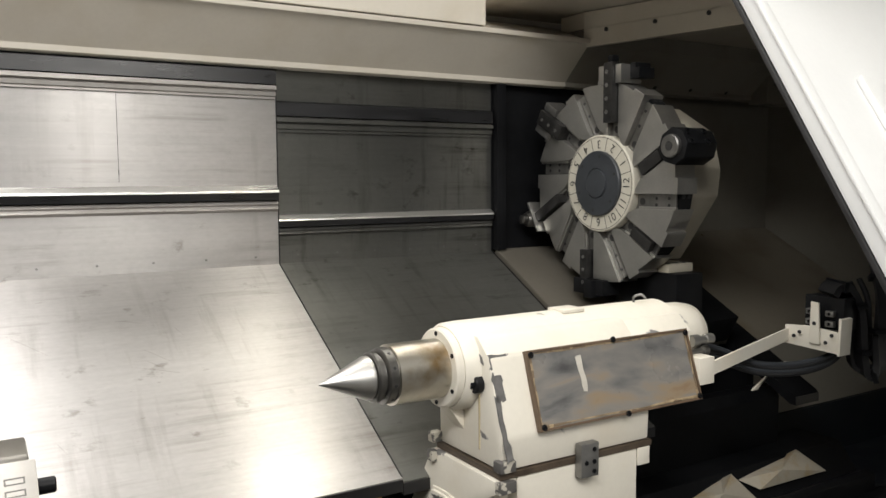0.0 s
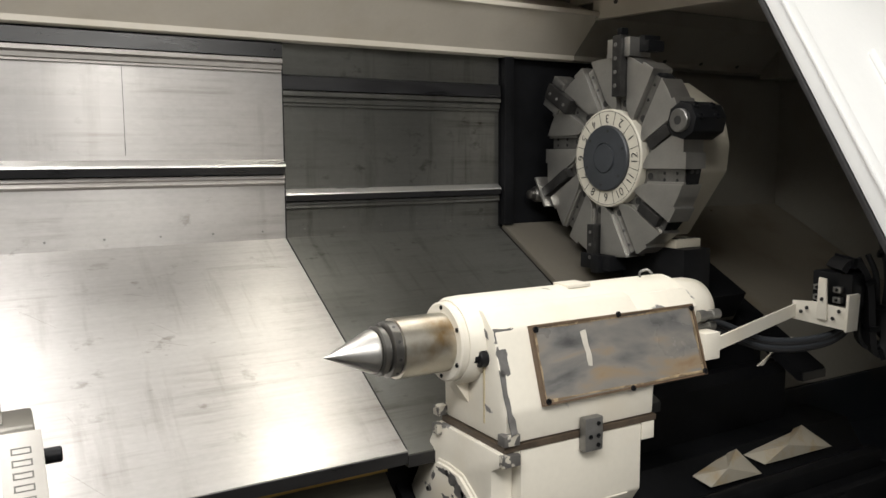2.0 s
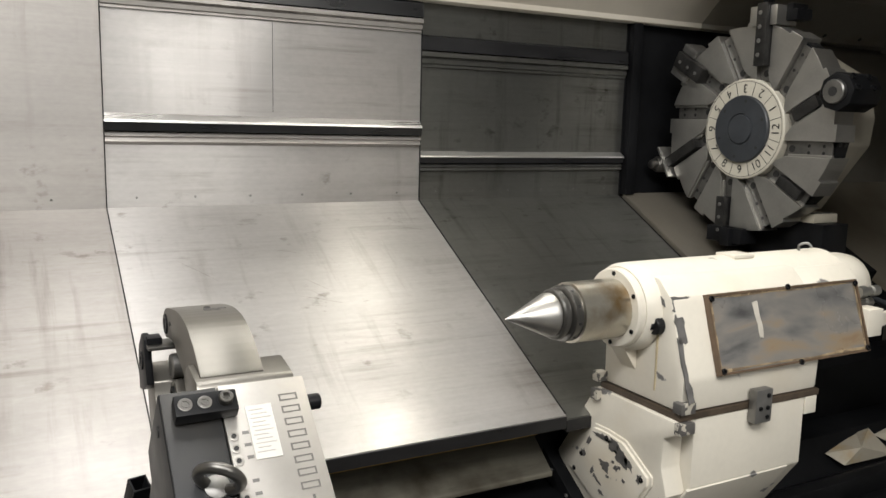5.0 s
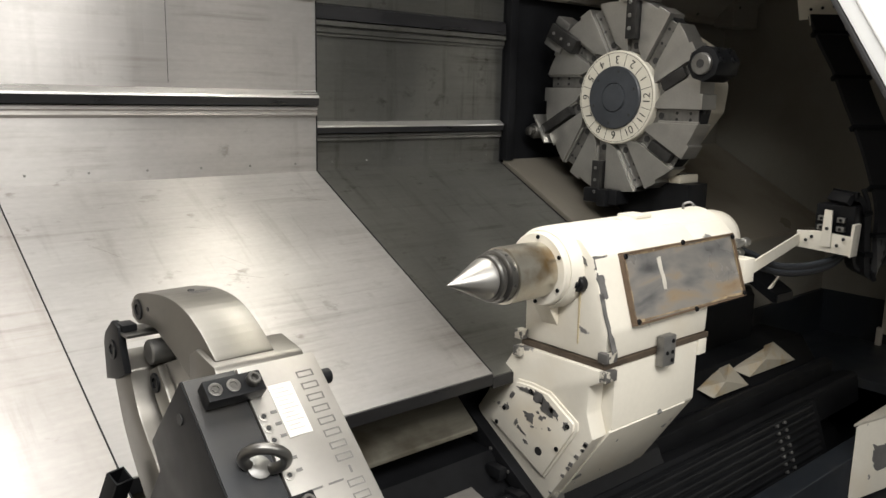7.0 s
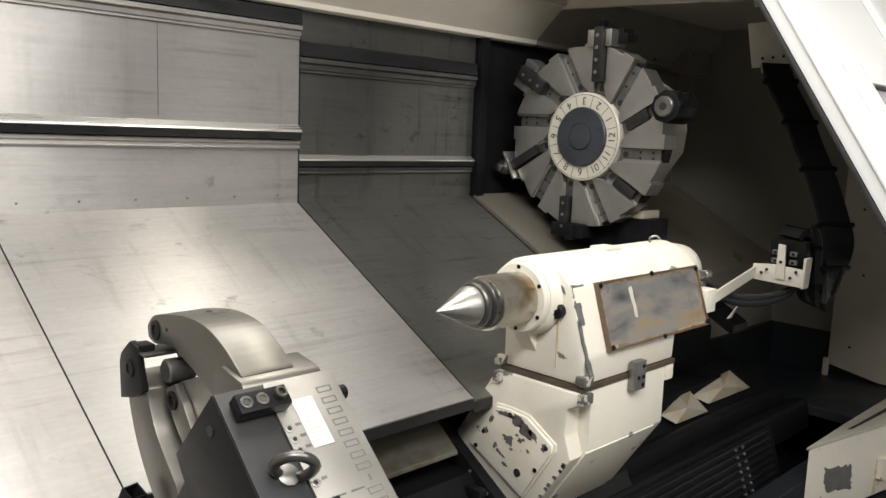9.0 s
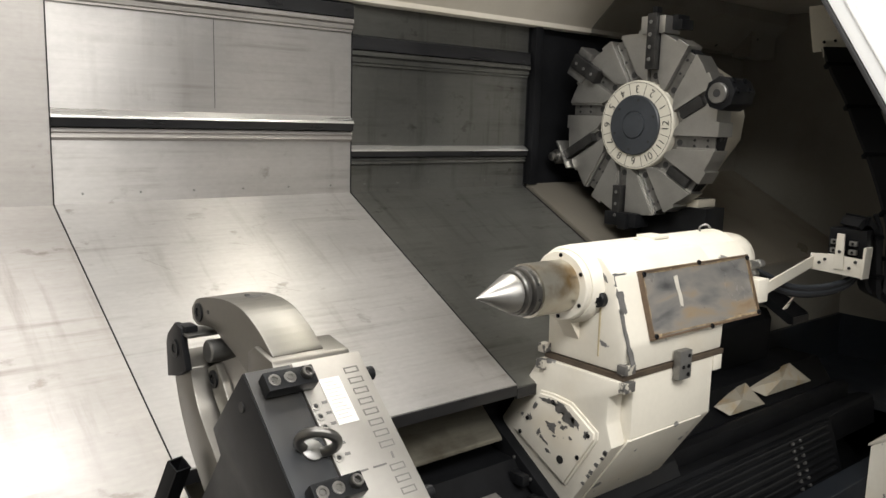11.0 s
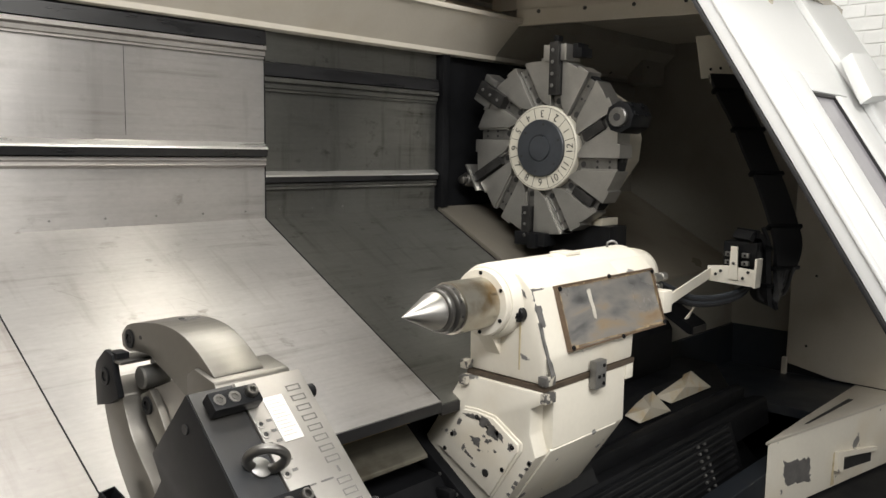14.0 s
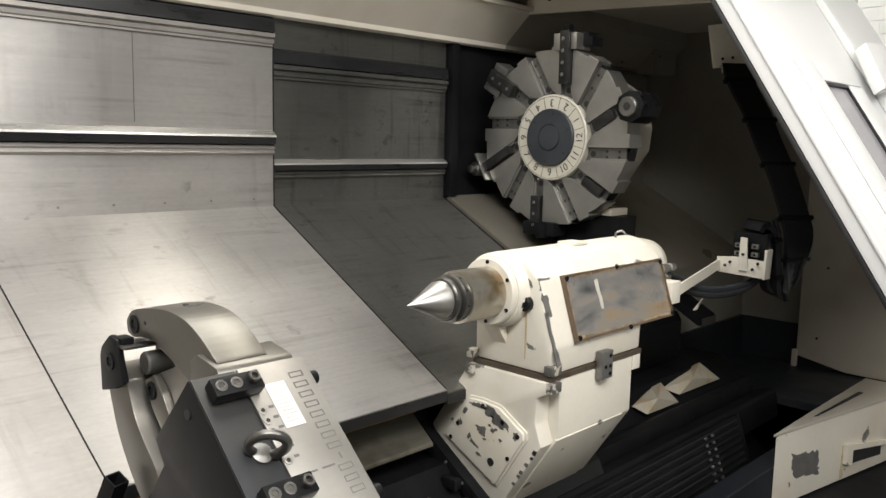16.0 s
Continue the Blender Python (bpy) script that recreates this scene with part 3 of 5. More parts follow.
part("rear_casting", prism([(0.05, 1.08), (-0.13, 1.10), (-0.138, 1.24), (-0.09, 1.285), (0.05, 1.28)], 0.893, 1.13, "x", 0.008), CREAM_OLD, tail)
barrel_profile = [(0.352, 0.10), (0.352, 0.108), (0.362, 0.115), (0.40, 0.117), (1.12, 0.117), (1.13, 0.100), (1.22, 0.098), (1.258, 0.091), (1.278, 0.074), (1.288, 0.045), (1.29, 0.01)]
part("barrel", lathe(barrel_profile, (0, 0, 1.2)), CREAM_OLD, tail, "white painted quill barrel with rounded rear cap")
flange = part("flange", lathe([(0.330, 0.080), (0.330, 0.100), (0.334, 0.104), (0.3515, 0.104)], (0, 0, 1.2)), CREAM_OLD, tail, "bolted cream front flange")
for k in range(6):
    a = radians(30 + 60 * k)
    screw(flange, (0.330, 0.091 * math.cos(a), 1.2 + 0.091 * math.sin(a)), (-1, 0, 0), 0.006, 0.003)
part("quill", lathe([(0.185, 0.070), (0.187, 0.0775), (0.332, 0.0775)], (0, 0, 1.2), steps=64), QUILL, tail, "polished quill with brownish heat stains")
collar = part("collar", lathe([(0.135, 0.052), (0.135, 0.060), (0.139, 0.064), (0.150, 0.064), (0.152, 0.057), (0.158, 0.057), (0.160, 0.068), (0.163, 0.071), (0.186, 0.071)], (0, 0, 1.2), steps=56), COLLAR, tail, "dark steel live centre collar with spanner holes")
for k in range(10):
    a = radians(36 * k + 10)
    screw(collar, (0.174, 0.0705 * math.cos(a), 1.2 + 0.0705 * math.sin(a)), (0, math.cos(a), math.sin(a)), 0.0042, 0.0015, HOLE, "spanner_hole")
part("centre_point", lathe([(0.0, 0.0008), (0.010, 0.0050), (0.120, 0.0545), (0.131, 0.0545), (0.136, 0.050)], (0, 0, 1.2), steps=56), CHROME, tail, "bright ground steel cone point")
part("gusset", prism([(0.345, 1.105), (0.397, 1.10), (0.397, 1.03)], -0.03, 0.03, "y", 0.003), CREAM_OLD, tail)
lube = part("plug", lathe([(0.372, 0.012), (0.372, 0.020), (0.376, 0.023), (0.394, 0.023)], (0, -0.107, 1.172), steps=24), BLACK, tail, "dark oil plug")
screw(lube, (0.3725, -0.107, 1.172), (-1, 0, 0), 0.010, 0.010)
for y, z in ((-0.09, 1.235), (-0.105, 1.228)):
    screw(tail, (0.3945, y, z), (-1, 0, 0), 0.005, 0.002, HOLE, "bolt_hole")
part("gasket", prism([(0.098, 0.950), (-0.205, 0.950), (-0.205, 0.966), (0.098, 0.966)], 0.388, 0.902, "x"), GASKET, tail, "brown oily joint line", False)
low_poly = [(0.105, 0.949), (-0.203, 0.949), (-0.203, 0.762), (-0.03, 0.500), (0.24, 0.672), (0.265, 0.705)]
lower = part("lower_casting", prism(low_poly, 0.441, 0.85, "x", 0.006), CREAM_OLD, tail, "cream base casting on the slanted bed")
slab_poly = [(0.105, 0.949), (-0.203, 0.949), (-0.203, 0.915), (-0.168, 0.895), (-0.166, 0.815), (-0.190, 0.748), (-0.03, 0.500), (0.24, 0.672), (0.265, 0.705)]
part("front_slab", prism(slab_poly, 0.375, 0.440, "x", 0.006), CREAM_OLD, tail, "cream end slab with a hollow corner")
part("rim", prism([(-0.206, 0.949), (-0.206, 0.90), (-0.2, 0.90), (-0.2, 0.949)], 0.85, 0.895, "x", 0.002), CREAM_OLD, tail)
for k in range(4):
    y = 0.235 - 0.075 * k
    screw(tail, (0.335, y, 0.665 - 0.64 * (0.235 - y) - 0.006), (-1, 0, 0), 0.006, 0.003, SCREW_STEEL)
rc = random.Random(12)
for k in range(9):
    f = rc.uniform(0.05, 0.95)
    y, z = -0.190 + 0.16 * f, 0.748 - 0.248 * f
    d = rc.uniform(0.004, 0.011)
    part("bare_patch", prism([(y + 0.001, z - 0.002), (y + 0.004 + d, z + rc.uniform(0.0, 0.006)), (y + d * 0.8, z + d * 1.3), (y - 0.004, z + d * 1.1)], 0.3738, 0.3755, "x"), BARE, tail, "bare grey metal where paint has flaked", False)
# access plate on the headstock-side face
hx = 0.368
hatch_poly = [(0.088, 0.838), (0.035, 0.841), (-0.033, 0.835), (-0.130, 0.778), (-0.130, 0.755), (-0.025, 0.585), (0.190, 0.690), (0.148, 0.748)]
rim = [(0.02 + (y - 0.02) * 1.07, 0.72 + (z - 0.72) * 1.07) for y, z in hatch_poly]
part("hatch_rim", prism(rim, hx + 0.002, hx + 0.012, "x", 0.002), CREAM_OLD, tail)
hatch = part("hatch", prism(hatch_poly, hx - 0.006, hx + 0.004, "x", 0.002), CREAM_OLD, tail, "access plate with badly flaked paint")
for y, z in ((0.135, 0.745), (0.03, 0.828), (-0.112, 0.765), (-0.075, 0.685), (0.165, 0.69)):
    screw(hatch, (hx - 0.006, y, z), (-1, 0, 0), 0.007, 0.003)
screw(hatch, (hx - 0.006, -0.008, 0.655), (-1, 0, 0), 0.013, 0.002, HOLE, "bolt_hole")
# flaked patches on the access plate: centre and reach in y and z
def flake(cy, cz, ry, rz, seed, tilt=0.0):
    r = random.Random(seed)
    pts = []
    for k in range(17):
        a, f = 2 * math.pi * k / 17, r.uniform(0.55, 1.45)
        u, v = ry * f * math.cos(a), rz * f * math.sin(a)
        pts.append((cy + u * math.cos(tilt) - v * math.sin(tilt), cz + u * math.sin(tilt) + v * math.cos(tilt)))
    return prism(pts, hx - 0.0072, hx - 0.0055, "x")
for k, (cy, cz, ry, rz, tilt) in enumerate(((0.045, 0.824, 0.034, 0.008, 0.05), (0.0, 0.815, 0.030, 0.014, 0.2), (-0.03, 0.797, 0.026, 0.020, 0.6), (-0.062, 0.788, 0.022, 0.010, 0.6), (0.035, 0.748, 0.020, 0.015, 0.4), (-0.012, 0.758, 0.008, 0.007, 0), (-0.026, 0.765, 0.006, 0.005, 0), (0.0, 0.772, 0.006, 0.004, 0), (-0.045, 0.735, 0.006, 0.005, 0), (0.085, 0.716, 0.007, 0.012, 0.4), (0.070, 0.700, 0.012, 0.005, 0.5), (0.052, 0.690, 0.008, 0.004, 0.4), (0.045, 0.665, 0.012, 0.005, 0.2), (-0.105, 0.766, 0.009, 0.014, 0.3), (0.125, 0.752, 0.009, 0.010, 0.2), (0.105, 0.795, 0.007, 0.013, 0.5), (0.02, 0.722, 0.006, 0.004, 0))):
    part("bare_patch", flake(cy, cz, ry, rz, 70 + k, tilt), BARE, hatch, "bare grey metal where paint has flaked", False)
# corner blocks, key block, groove, lower front plate
for x0, x1, y0, y1 in ((0.380, 0.428, -0.218, -0.186), (0.364, 0.396, 0.080, 0.108)):
    part("clamp_block", box(x0, x1, y0, y1, 0.970, 0.998, 0.003), BARE_CREAM, tail, "small worn clamp block")
    part("clamp_block", box(x0 - 0.004, x1, y0 - 0.002, y1, 0.918, 0.948, 0.003), BARE_CREAM, tail, "small worn clamp block")
kb2 = part("key_block", box(0.625, 0.685, -0.232, -0.206, 0.915, 1.005, 0.004), MACHINED_DARK, tail, "grey steel locating block")
for x, z in ((0.668, 0.988), (0.642, 0.955), (0.668, 0.955), (0.668, 0.93)):
    screw(kb2, (x, -0.232, z), (0, -1, 0), 0.006, 0.003)
part("skirt_plate", prism([(-0.206, 0.760), (-0.033, 0.498), (-0.029, 0.502), (-0.200, 0.764)], 0.43, 0.80, "x", 0.001), CREAM_OLD, tail, "cream under-slope plate")
roll = part("roller", lathe([(0.0, 0.010), (0.0, 0.018), (0.05, 0.018), (0.05, 0.010)], (0.41, -0.06, 0.51), "y", 20), MACHINED, tail, "steel wiper roller")
part("slide_shoe", prism([(0.285, 0.712), (-0.03, 0.510), (-0.065, 0.445), (0.31, 0.65)], 0.335, 0.95, "x", 0.004), BLACK, tail, "black slide shoe")
for y in (0.02, 0.10):
    part("wiper_cap", box(0.285, 0.315, y - 0.03, y + 0.03, BED(y) - 0.015, BED(y) + 0.020, 0.004), BLACK, tail, "black wiper cap")
# slanted oily window plate
def on_plate(u, v, w):
    """u along x, v up the plate from its lower edge, w outwards."""
    a = Vector((0, 0.063, 0.188)).normalized()
    n = Vector((0, -a.z, a.y))
    return Vector((u, -0.203, 1.055)) + a * v + n * w
def plate_box(u0, u1, v0, v1, w0, w1, skew=0.0):
    bm = bmesh.new()
    vs = [bm.verts.new(on_plate(u + skew * v, v, w)) for w in (w0, w1) for u, v in ((u0, v0), (u1, v0), (u1, v1), (u0, v1))]
    for f in ((0, 1, 2, 3), (7, 6, 5, 4), (0, 4, 5, 1), (1, 5, 6, 2), (2, 6, 7, 3), (3, 7, 4, 0)):
        bm.faces.new([vs[i] for i in f])
    return bm
# bare patches where the paint has flaked, and an oil run
def patch(points, seed, w=0.0):
    """A thin flake-edged patch on the slanted face: points are (u, v) round its outline."""
    r = random.Random(seed)
    out = []
    for (u0, v0), (u1, v1) in zip(points, points[1:] + points[:1]):
        for k in range(5):
            t = k / 5
            out.append((u0 + (u1 - u0) * t + r.uniform(-0.003, 0.003), v0 + (v1 - v0) * t + r.uniform(-0.004, 0.004)))
    bm = bmesh.new()
    low = [bm.verts.new(on_plate(u, v, w - 0.002)) for u, v in out]
    top = [bm.verts.new(on_plate(u, v, w + 0.0016 - w * 0.07)) for u, v in out]
    bm.faces.new(top)
    for k in range(len(out)):
        bm.faces.new((low[k], low[(k + 1) % len(out)], top[(k + 1) % len(out)], top[k]))
    return bm
win = part("window_plate", plate_box(0.508, 1.085, 0.0, 0.198, 0.002, 0.012), GRIME, tail, "oil-smeared plastic window plate, brown and grey", False)
for a in ((0.503, 1.090, -0.004, 0.002), (0.503, 1.090, 0.196, 0.202)):
    part("plate_frame", plate_box(a[0], a[1], a[2], a[3], 0.001, 0.017), RUST, win, "brown oily sealing edge", False)
for a in ((0.503, 0.509), (1.084, 1.090)):
    part("plate_frame", plate_box(a[0], a[1], 0.0025, 0.1955, 0.001, 0.017), RUST, win, "brown oily sealing edge", False)
part("smear", patch([(0.668, 0.075), (0.684, 0.08), (0.680, 0.17), (0.662, 0.172)], 9, 0.0125), SMEAR, win, "pale residue streak", False)
for k, (a, c) in enumerate((((0.512, 0.190), (1.08, 0.195)), ((0.512, 0.003), (1.08, 0.008)), ((0.511, 0.012), (0.517, 0.186)), ((1.076, 0.012), (1.082, 0.186)))):
    part("grime_bead", patch([(a[0], a[1]), (c[0], a[1]), (c[0], c[1]), (a[0], c[1])], 40 + k, 0.0125), BEAD, win, "beige dried oil bead", False)
nrm = (0, -0.948, 0.318)
for u, v in ((0.515, 0.006), (0.80, -0.002), (1.08, 0.006), (0.515, 0.19), (0.80, 0.20), (1.08, 0.19)):
    screw(win, on_plate(u, v, 0.016), nrm, 0.008, 0.005)
part("bare_patch", patch([(0.398, 0.085), (0.425, 0.09), (0.427, 0.155), (0.412, 0.168), (0.398, 0.16)], 1), BARE, tail, "bare grey metal where paint has flaked", False)
part("bare_patch", patch([(0.396, -0.06), (0.418, -0.055), (0.412, 0.0), (0.409, 0.05), (0.408, 0.10), (0.396, 0.10)], 2), BARE, tail, "bare grey metal where paint has flaked", False)
part("bare_patch", patch([(0.397, 0.17), (0.404, 0.17), (0.43, 0.195), (0.46, 0.198), (0.45, 0.205), (0.397, 0.203)], 3), BARE, tail, "bare grey metal where paint has flaked", False)
part("oil_run", prism([(-0.101, 1.15), (-0.108, 1.15), (-0.107, 1.00), (-0.103, 1.00)], 0.3925, 0.3955, "x"), OIL, tail, "thin yellow oil run", False)
part("bare_patch", prism([(-0.085, 1.262), (-0.03, 1.287), (-0.025, 1.28), (-0.06, 1.262), (-0.10, 1.235), (-0.125, 1.222), (-0.118, 1.24)], 0.3925, 0.3955, "x"), BARE, tail, "bare grey metal where paint has flaked", False)
# hoop, step and fittings on the barrel
part("lifting_hook", tube([(1.02, -0.01, 1.315), (1.02, -0.01, 1.332), (1.035, -0.025, 1.340), (1.045, -0.035, 1.328)], 0.004), MACHINED_DARK, tail, "small steel hook")
part("pad", box(0.72, 0.80, -0.04, 0.03, 1.312, 1.322, 0.003), CREAM_OLD, tail)
part("fitting", lathe([(1.13, 0.012), (1.13, 0.018), (1.16, 0.018), (1.162, 0.012), (1.19, 0.012), (1.192, 0.016), (1.22, 0.016), (1.22, 0.008)], (0, -0.135, 1.205), steps=16), MACHINED, tail, "grey hydraulic pipe fitting")
part("fitting", lathe([(1.13, 0.010), (1.20, 0.010), (1.202, 0.014), (1.225, 0.014)], (0, -0.115, 1.165), steps=16), MACHINED, tail, "grey hydraulic pipe fitting")
part("mount", box(1.09, 1.155, -0.205, -0.15, 1.09, 1.17, 0.004), CREAM_OLD, tail, "cream arm mounting lug")

# ---- hose arm and cable carrier ----
arm = thing("hose_bracket", (1.57, -0.24, 1.15), "cream sheet steel hose bracket on a flat arm", "bracket")
bm = bmesh.new()
p, q = Vector((1.13, -0.19, 1.125)), Vector((1.57, -0.15, 1.185))
vs = [bm.verts.new(v + Vector((0, dy, dz))) for v in (p, q) for dy, dz in ((-0.004, -0.020), (0.004, -0.020), (0.004, 0.020), (-0.004, 0.020))]
for f in ((0, 1, 2, 3), (7, 6, 5, 4), (0, 4, 5, 1), (1, 5, 6, 2), (2, 6, 7, 3), (3, 7, 4, 0)):
    bm.faces.new([vs[i] for i in f])
part("arm", bm, CREAM_OLD, arm, "", False)
bp_ = part("bracket_plate", prism([(-0.14, 1.155), (-0.33, 1.147), (-0.335, 1.215), (-0.215, 1.222), (-0.14, 1.215)], 1.565, 1.572, "x", 0.002), CREAM_OLD, arm)
part("bracket_plate", prism([(-0.335, 1.147), (-0.343, 1.147), (-0.348, 1.26), (-0.338, 1.262)], 1.545, 1.60, "x", 0.001), CREAM_OLD, arm)
part("upright", prism([(-0.232, 1.17), (-0.268, 1.17), (-0.262, 1.30), (-0.235, 1.302)], 1.556, 1.564, "x", 0.002), CREAM_OLD, arm, "narrow cream tab")
for y, z in ((-0.18, 1.185), (-0.20, 1.20), (-0.25, 1.235), (-0.31, 1.205), (-0.29, 1.18)):
    screw(arm, (1.5555, y, z), (-1, 0, 0), 0.006, 0.003, HOLE, "bolt_hole")
for y0, y1 in ((-0.232, -0.205), (-0.300, -0.272)):
    for z0 in (1.226, 1.258):
        cb = part("clamp", box(1.574, 1.590, y0, y1, z0, z0 + 0.018, 0.002), MACHINED_DARK, arm, "small grey clamp block")
        screw(cb, (1.574, (y0 + y1) / 2, z0 + 0.009), (-1, 0, 0), 0.005, 0.002)
part("end_block", box(1.592, 1.660, -0.325, -0.190, 1.215, 1.318, 0.006), BLACK, arm, "black plastic carrier end block")
part("drip_plate", prism([(1.43, 1.010), (1.455, 1.010), (1.53, 1.075), (1.60, 1.085), (1.60, 1.078), (1.535, 1.066)], -0.125, -0.118, "y"), CREAM, arm, "thin bent cream strip", False)
chain = thing("cable_carrier", (1.72, -0.2, 1.08), "black plastic cable carrier hanging in a loop", "cable chain")
path = [(1.93, 0.01, 2.00), (1.91, -0.045, 1.90), (1.90, -0.116, 1.79), (1.89, -0.175, 1.674), (1.87, -0.248, 1.545), (1.84, -0.32, 1.396), (1.80, -0.365, 1.295), (1.77, -0.365, 1.18), (1.75, -0.345, 1.075), (1.71, -0.31, 1.08), (1.705, -0.297, 1.17), (1.70, -0.290, 1.27), (1.675, -0.275, 1.335), (1.635, -0.262, 1.350), (1.608, -0.258, 1.325)]
def along(pts, n):
    out, v = [], [Vector(p) for p in pts]
    for i in range(len(v) - 1):
        p0, p1, p2, p3 = v[max(i - 1, 0)], v[i], v[i + 1], v[min(i + 2, len(v) - 1)]
        for k in range(n):
            t = k / n
            out.append(0.5 * ((2 * p1) + (p2 - p0) * t + (2 * p0 - 5 * p1 + 4 * p2 - p3) * t * t + (3 * p1 - p0 - 3 * p2 + p3) * t ** 3))
    return out + [v[-1]]
line = along(path, 4)
def across(i, count):
    f = min(1.0, max(0.0, (i / count - 0.40) / 0.25))
    return Vector((0.74, -0.67, 0.0)).lerp(Vector((0.55, 0.83, 0.0)), f).normalized()
def band(pts, half, thick):
    bm = bmesh.new()
    rows = []
    for i, p in enumerate(pts):
        wid = across(i, len(pts))
        d = (pts[min(i + 1, len(pts) - 1)] - pts[max(i - 1, 0)]).normalized()
        n = d.cross(wid).normalized()
        rows.append([bm.verts.new(p + wid * a * half + n * b * thick) for a, b in ((-1, -1), (1, -1), (1, 1), (-1, 1))])
    for a, b in zip(rows, rows[1:]):
        for k in range(4):
            bm.faces.new((a[k], a[(k + 1) % 4], b[(k + 1) % 4], b[k]))
    bm.faces.new(rows[0])
    bm.faces.new(rows[-1])
    return bm
part("carrier_band", band(line, 0.058, 0.010), RUBBER, chain)
for i in range(3, len(line) - 2, 6):
    p = line[i]
    wid = across(i, len(line))
    d = (line[i + 1] - line[i - 1]).normalized()
    n = d.cross(wid).normalized()
    m = Matrix((( *wid, 0), (*d, 0), (*n, 0), (0, 0, 0, 1))).transposed()
    m.translation = p
    part("carrier_clip", box(-0.070, 0.070, -0.008, 0.008, -0.016, 0.016, 0.002, None, m), BLACK, chain)
for k in range(3):
    part("cable", tube([Vector(q) + Vector((0.03 * (k - 1), -0.012 * k, 0.014 + 0.010 * k)) for q in path[7:13]], 0.009), RUBBER, chain, "black cable in the carrier")
hang = thing("carrier_hanger", (2.0, 0.1, 2.0), "cream hanger plate with bolts for the cable carrier", "plate")
HM = Matrix.Translation((1.94, 0.025, 1.995)) @ Matrix.Rotation(radians(-42), 4, "Z") @ Matrix.Rotation(radians(-8), 4, "Y") @ Matrix.Rotation(radians(-6), 4, "X")
hp = part("hanger_plate", box(-0.085, 0.085, -0.004, 0.004, 0.0, 0.185, 0.002, None, HM), CREAM_OLD, hang)
hl = part("hinge_plate", box(-0.055, 0.065, -0.026, -0.018, -0.028, 0.012, 0.002, None, HM), CREAM_OLD, hang, "pale bolted strip")
for u in (-0.04, 0.005, 0.05):
    for v in (-0.01, 0.035):
        screw(hl, HM @ Vector((u, -0.0145 if v < 0 else -0.005, v)), HM.to_3x3() @ Vector((0, -1, 0)), 0.006, 0.003)
part("stay", box(-0.05, 0.05, -0.003, 0.003, 0.25, 0.34, 0.0, None, HM), CREAM, hang)
for k in range(4):
    h = tagged(put("hose", tube([(1.19 + 0.01 * k, -0.10 + 0.02 * k, 1.19), (1.30, -0.11 + 0.01 * k, 1.155 - 0.010 * k), (1.42, -0.15, 1.105 - 0.010 * k), (1.54, -0.22, 1.105 - 0.010 * k), (1.64, -0.27, 1.14 - 0.008 * k), (1.67, -0.27 - 0.012 * k, 1.22)], 0.009), RUBBER if k % 2 else DARK_GREY, True), "black rubber hose sagging below the bracket", "hose", "hoses of the tailstock")

# ---- turret ----
HUB = Vector((1.43, 0.595, 1.672))
turret = thing("tool_turret", (1.75, 0.75, 1.30), "twelve station steel tool turret with cream painted housing", "turret")
# local frame: u to the operator's right, v up, w towards the headstock
TM = Matrix.Translation(HUB) @ Matrix(((0, 0, -1, 0), (-1, 0, 0, 0), (0, 1, 0, 0), (0, 0, 0, 1)))


def spin(deg):
    return TM @ Matrix.Rotation(radians(deg), 4, "Z")


def piece(name, me, deg, parent, label=""):
    ob = new(name, me)
    ob.matrix_basis = spin(deg)
    under(ob, parent)
    if label:
        ob["label"] = label
    return ob


def as_mesh(name, bm, mat):
    bmesh.ops.recalc_face_normals(bm, faces=bm.faces)
    me = bpy.data.meshes.new(name)
    bm.to_mesh(me)
    bm.free()
    me.materials.append(mat)
    return me


RD = 0.405
outline = []
for k in range(12):
    a0, a1 = radians(30 * k + 15 - 6), radians(30 * k + 15 + 6)
    outline += [(0.365 * math.cos(a0), 0.365 * math.sin(a0)), (0.365 * math.cos(a1), 0.365 * math.sin(a1))]
disc = part("disc", prism(outline, -0.105, -0.030, "z", 0.0, None, TM), SLOT_STEEL, turret, "dark oily twelve sided disc", False)
# radial pads between the slots: local x runs outwards
OFF = -0.066  # each slot runs beside the radius
def pad_bm():
    c, d = math.cos(radians(30)), math.sin(radians(30))
    far = lambda x: (x * c + 0.093 * d, x * d - 0.093 * c)
    pts = [(0.172, -0.038), (0.392, -0.038), (0.392, 0.020), (0.380, 0.020), (0.380, 0.062), far(0.380), far(0.365), far(0.19)]
    return prism(pts, -0.100, 0.0, "z", 0.0025)
PAD = as_mesh("pad", pad_bm(), MACHINED)
SLOT = as_mesh("slot_plate", prism([(0.18, OFF - 0.026), (0.368, OFF - 0.026), (0.368, OFF + 0.026), (0.18, OFF + 0.026)], -0.0295, -0.022, "z", 0.002), SLOT_STEEL)
WALL = as_mesh("slot_ledge", prism([(0.20, OFF - 0.027), (0.378, OFF - 0.027), (0.378, OFF - 0.018), (0.20, OFF - 0.018)], -0.021, -0.008, "z", 0.002), MACHINED)
RIMB = as_mesh("rim_block", prism([(0.352, -0.054), (0.376, -0.050), (0.376, 0.050), (0.352, 0.054)], -0.098, -0.034, "z", 0.003), BLACK)
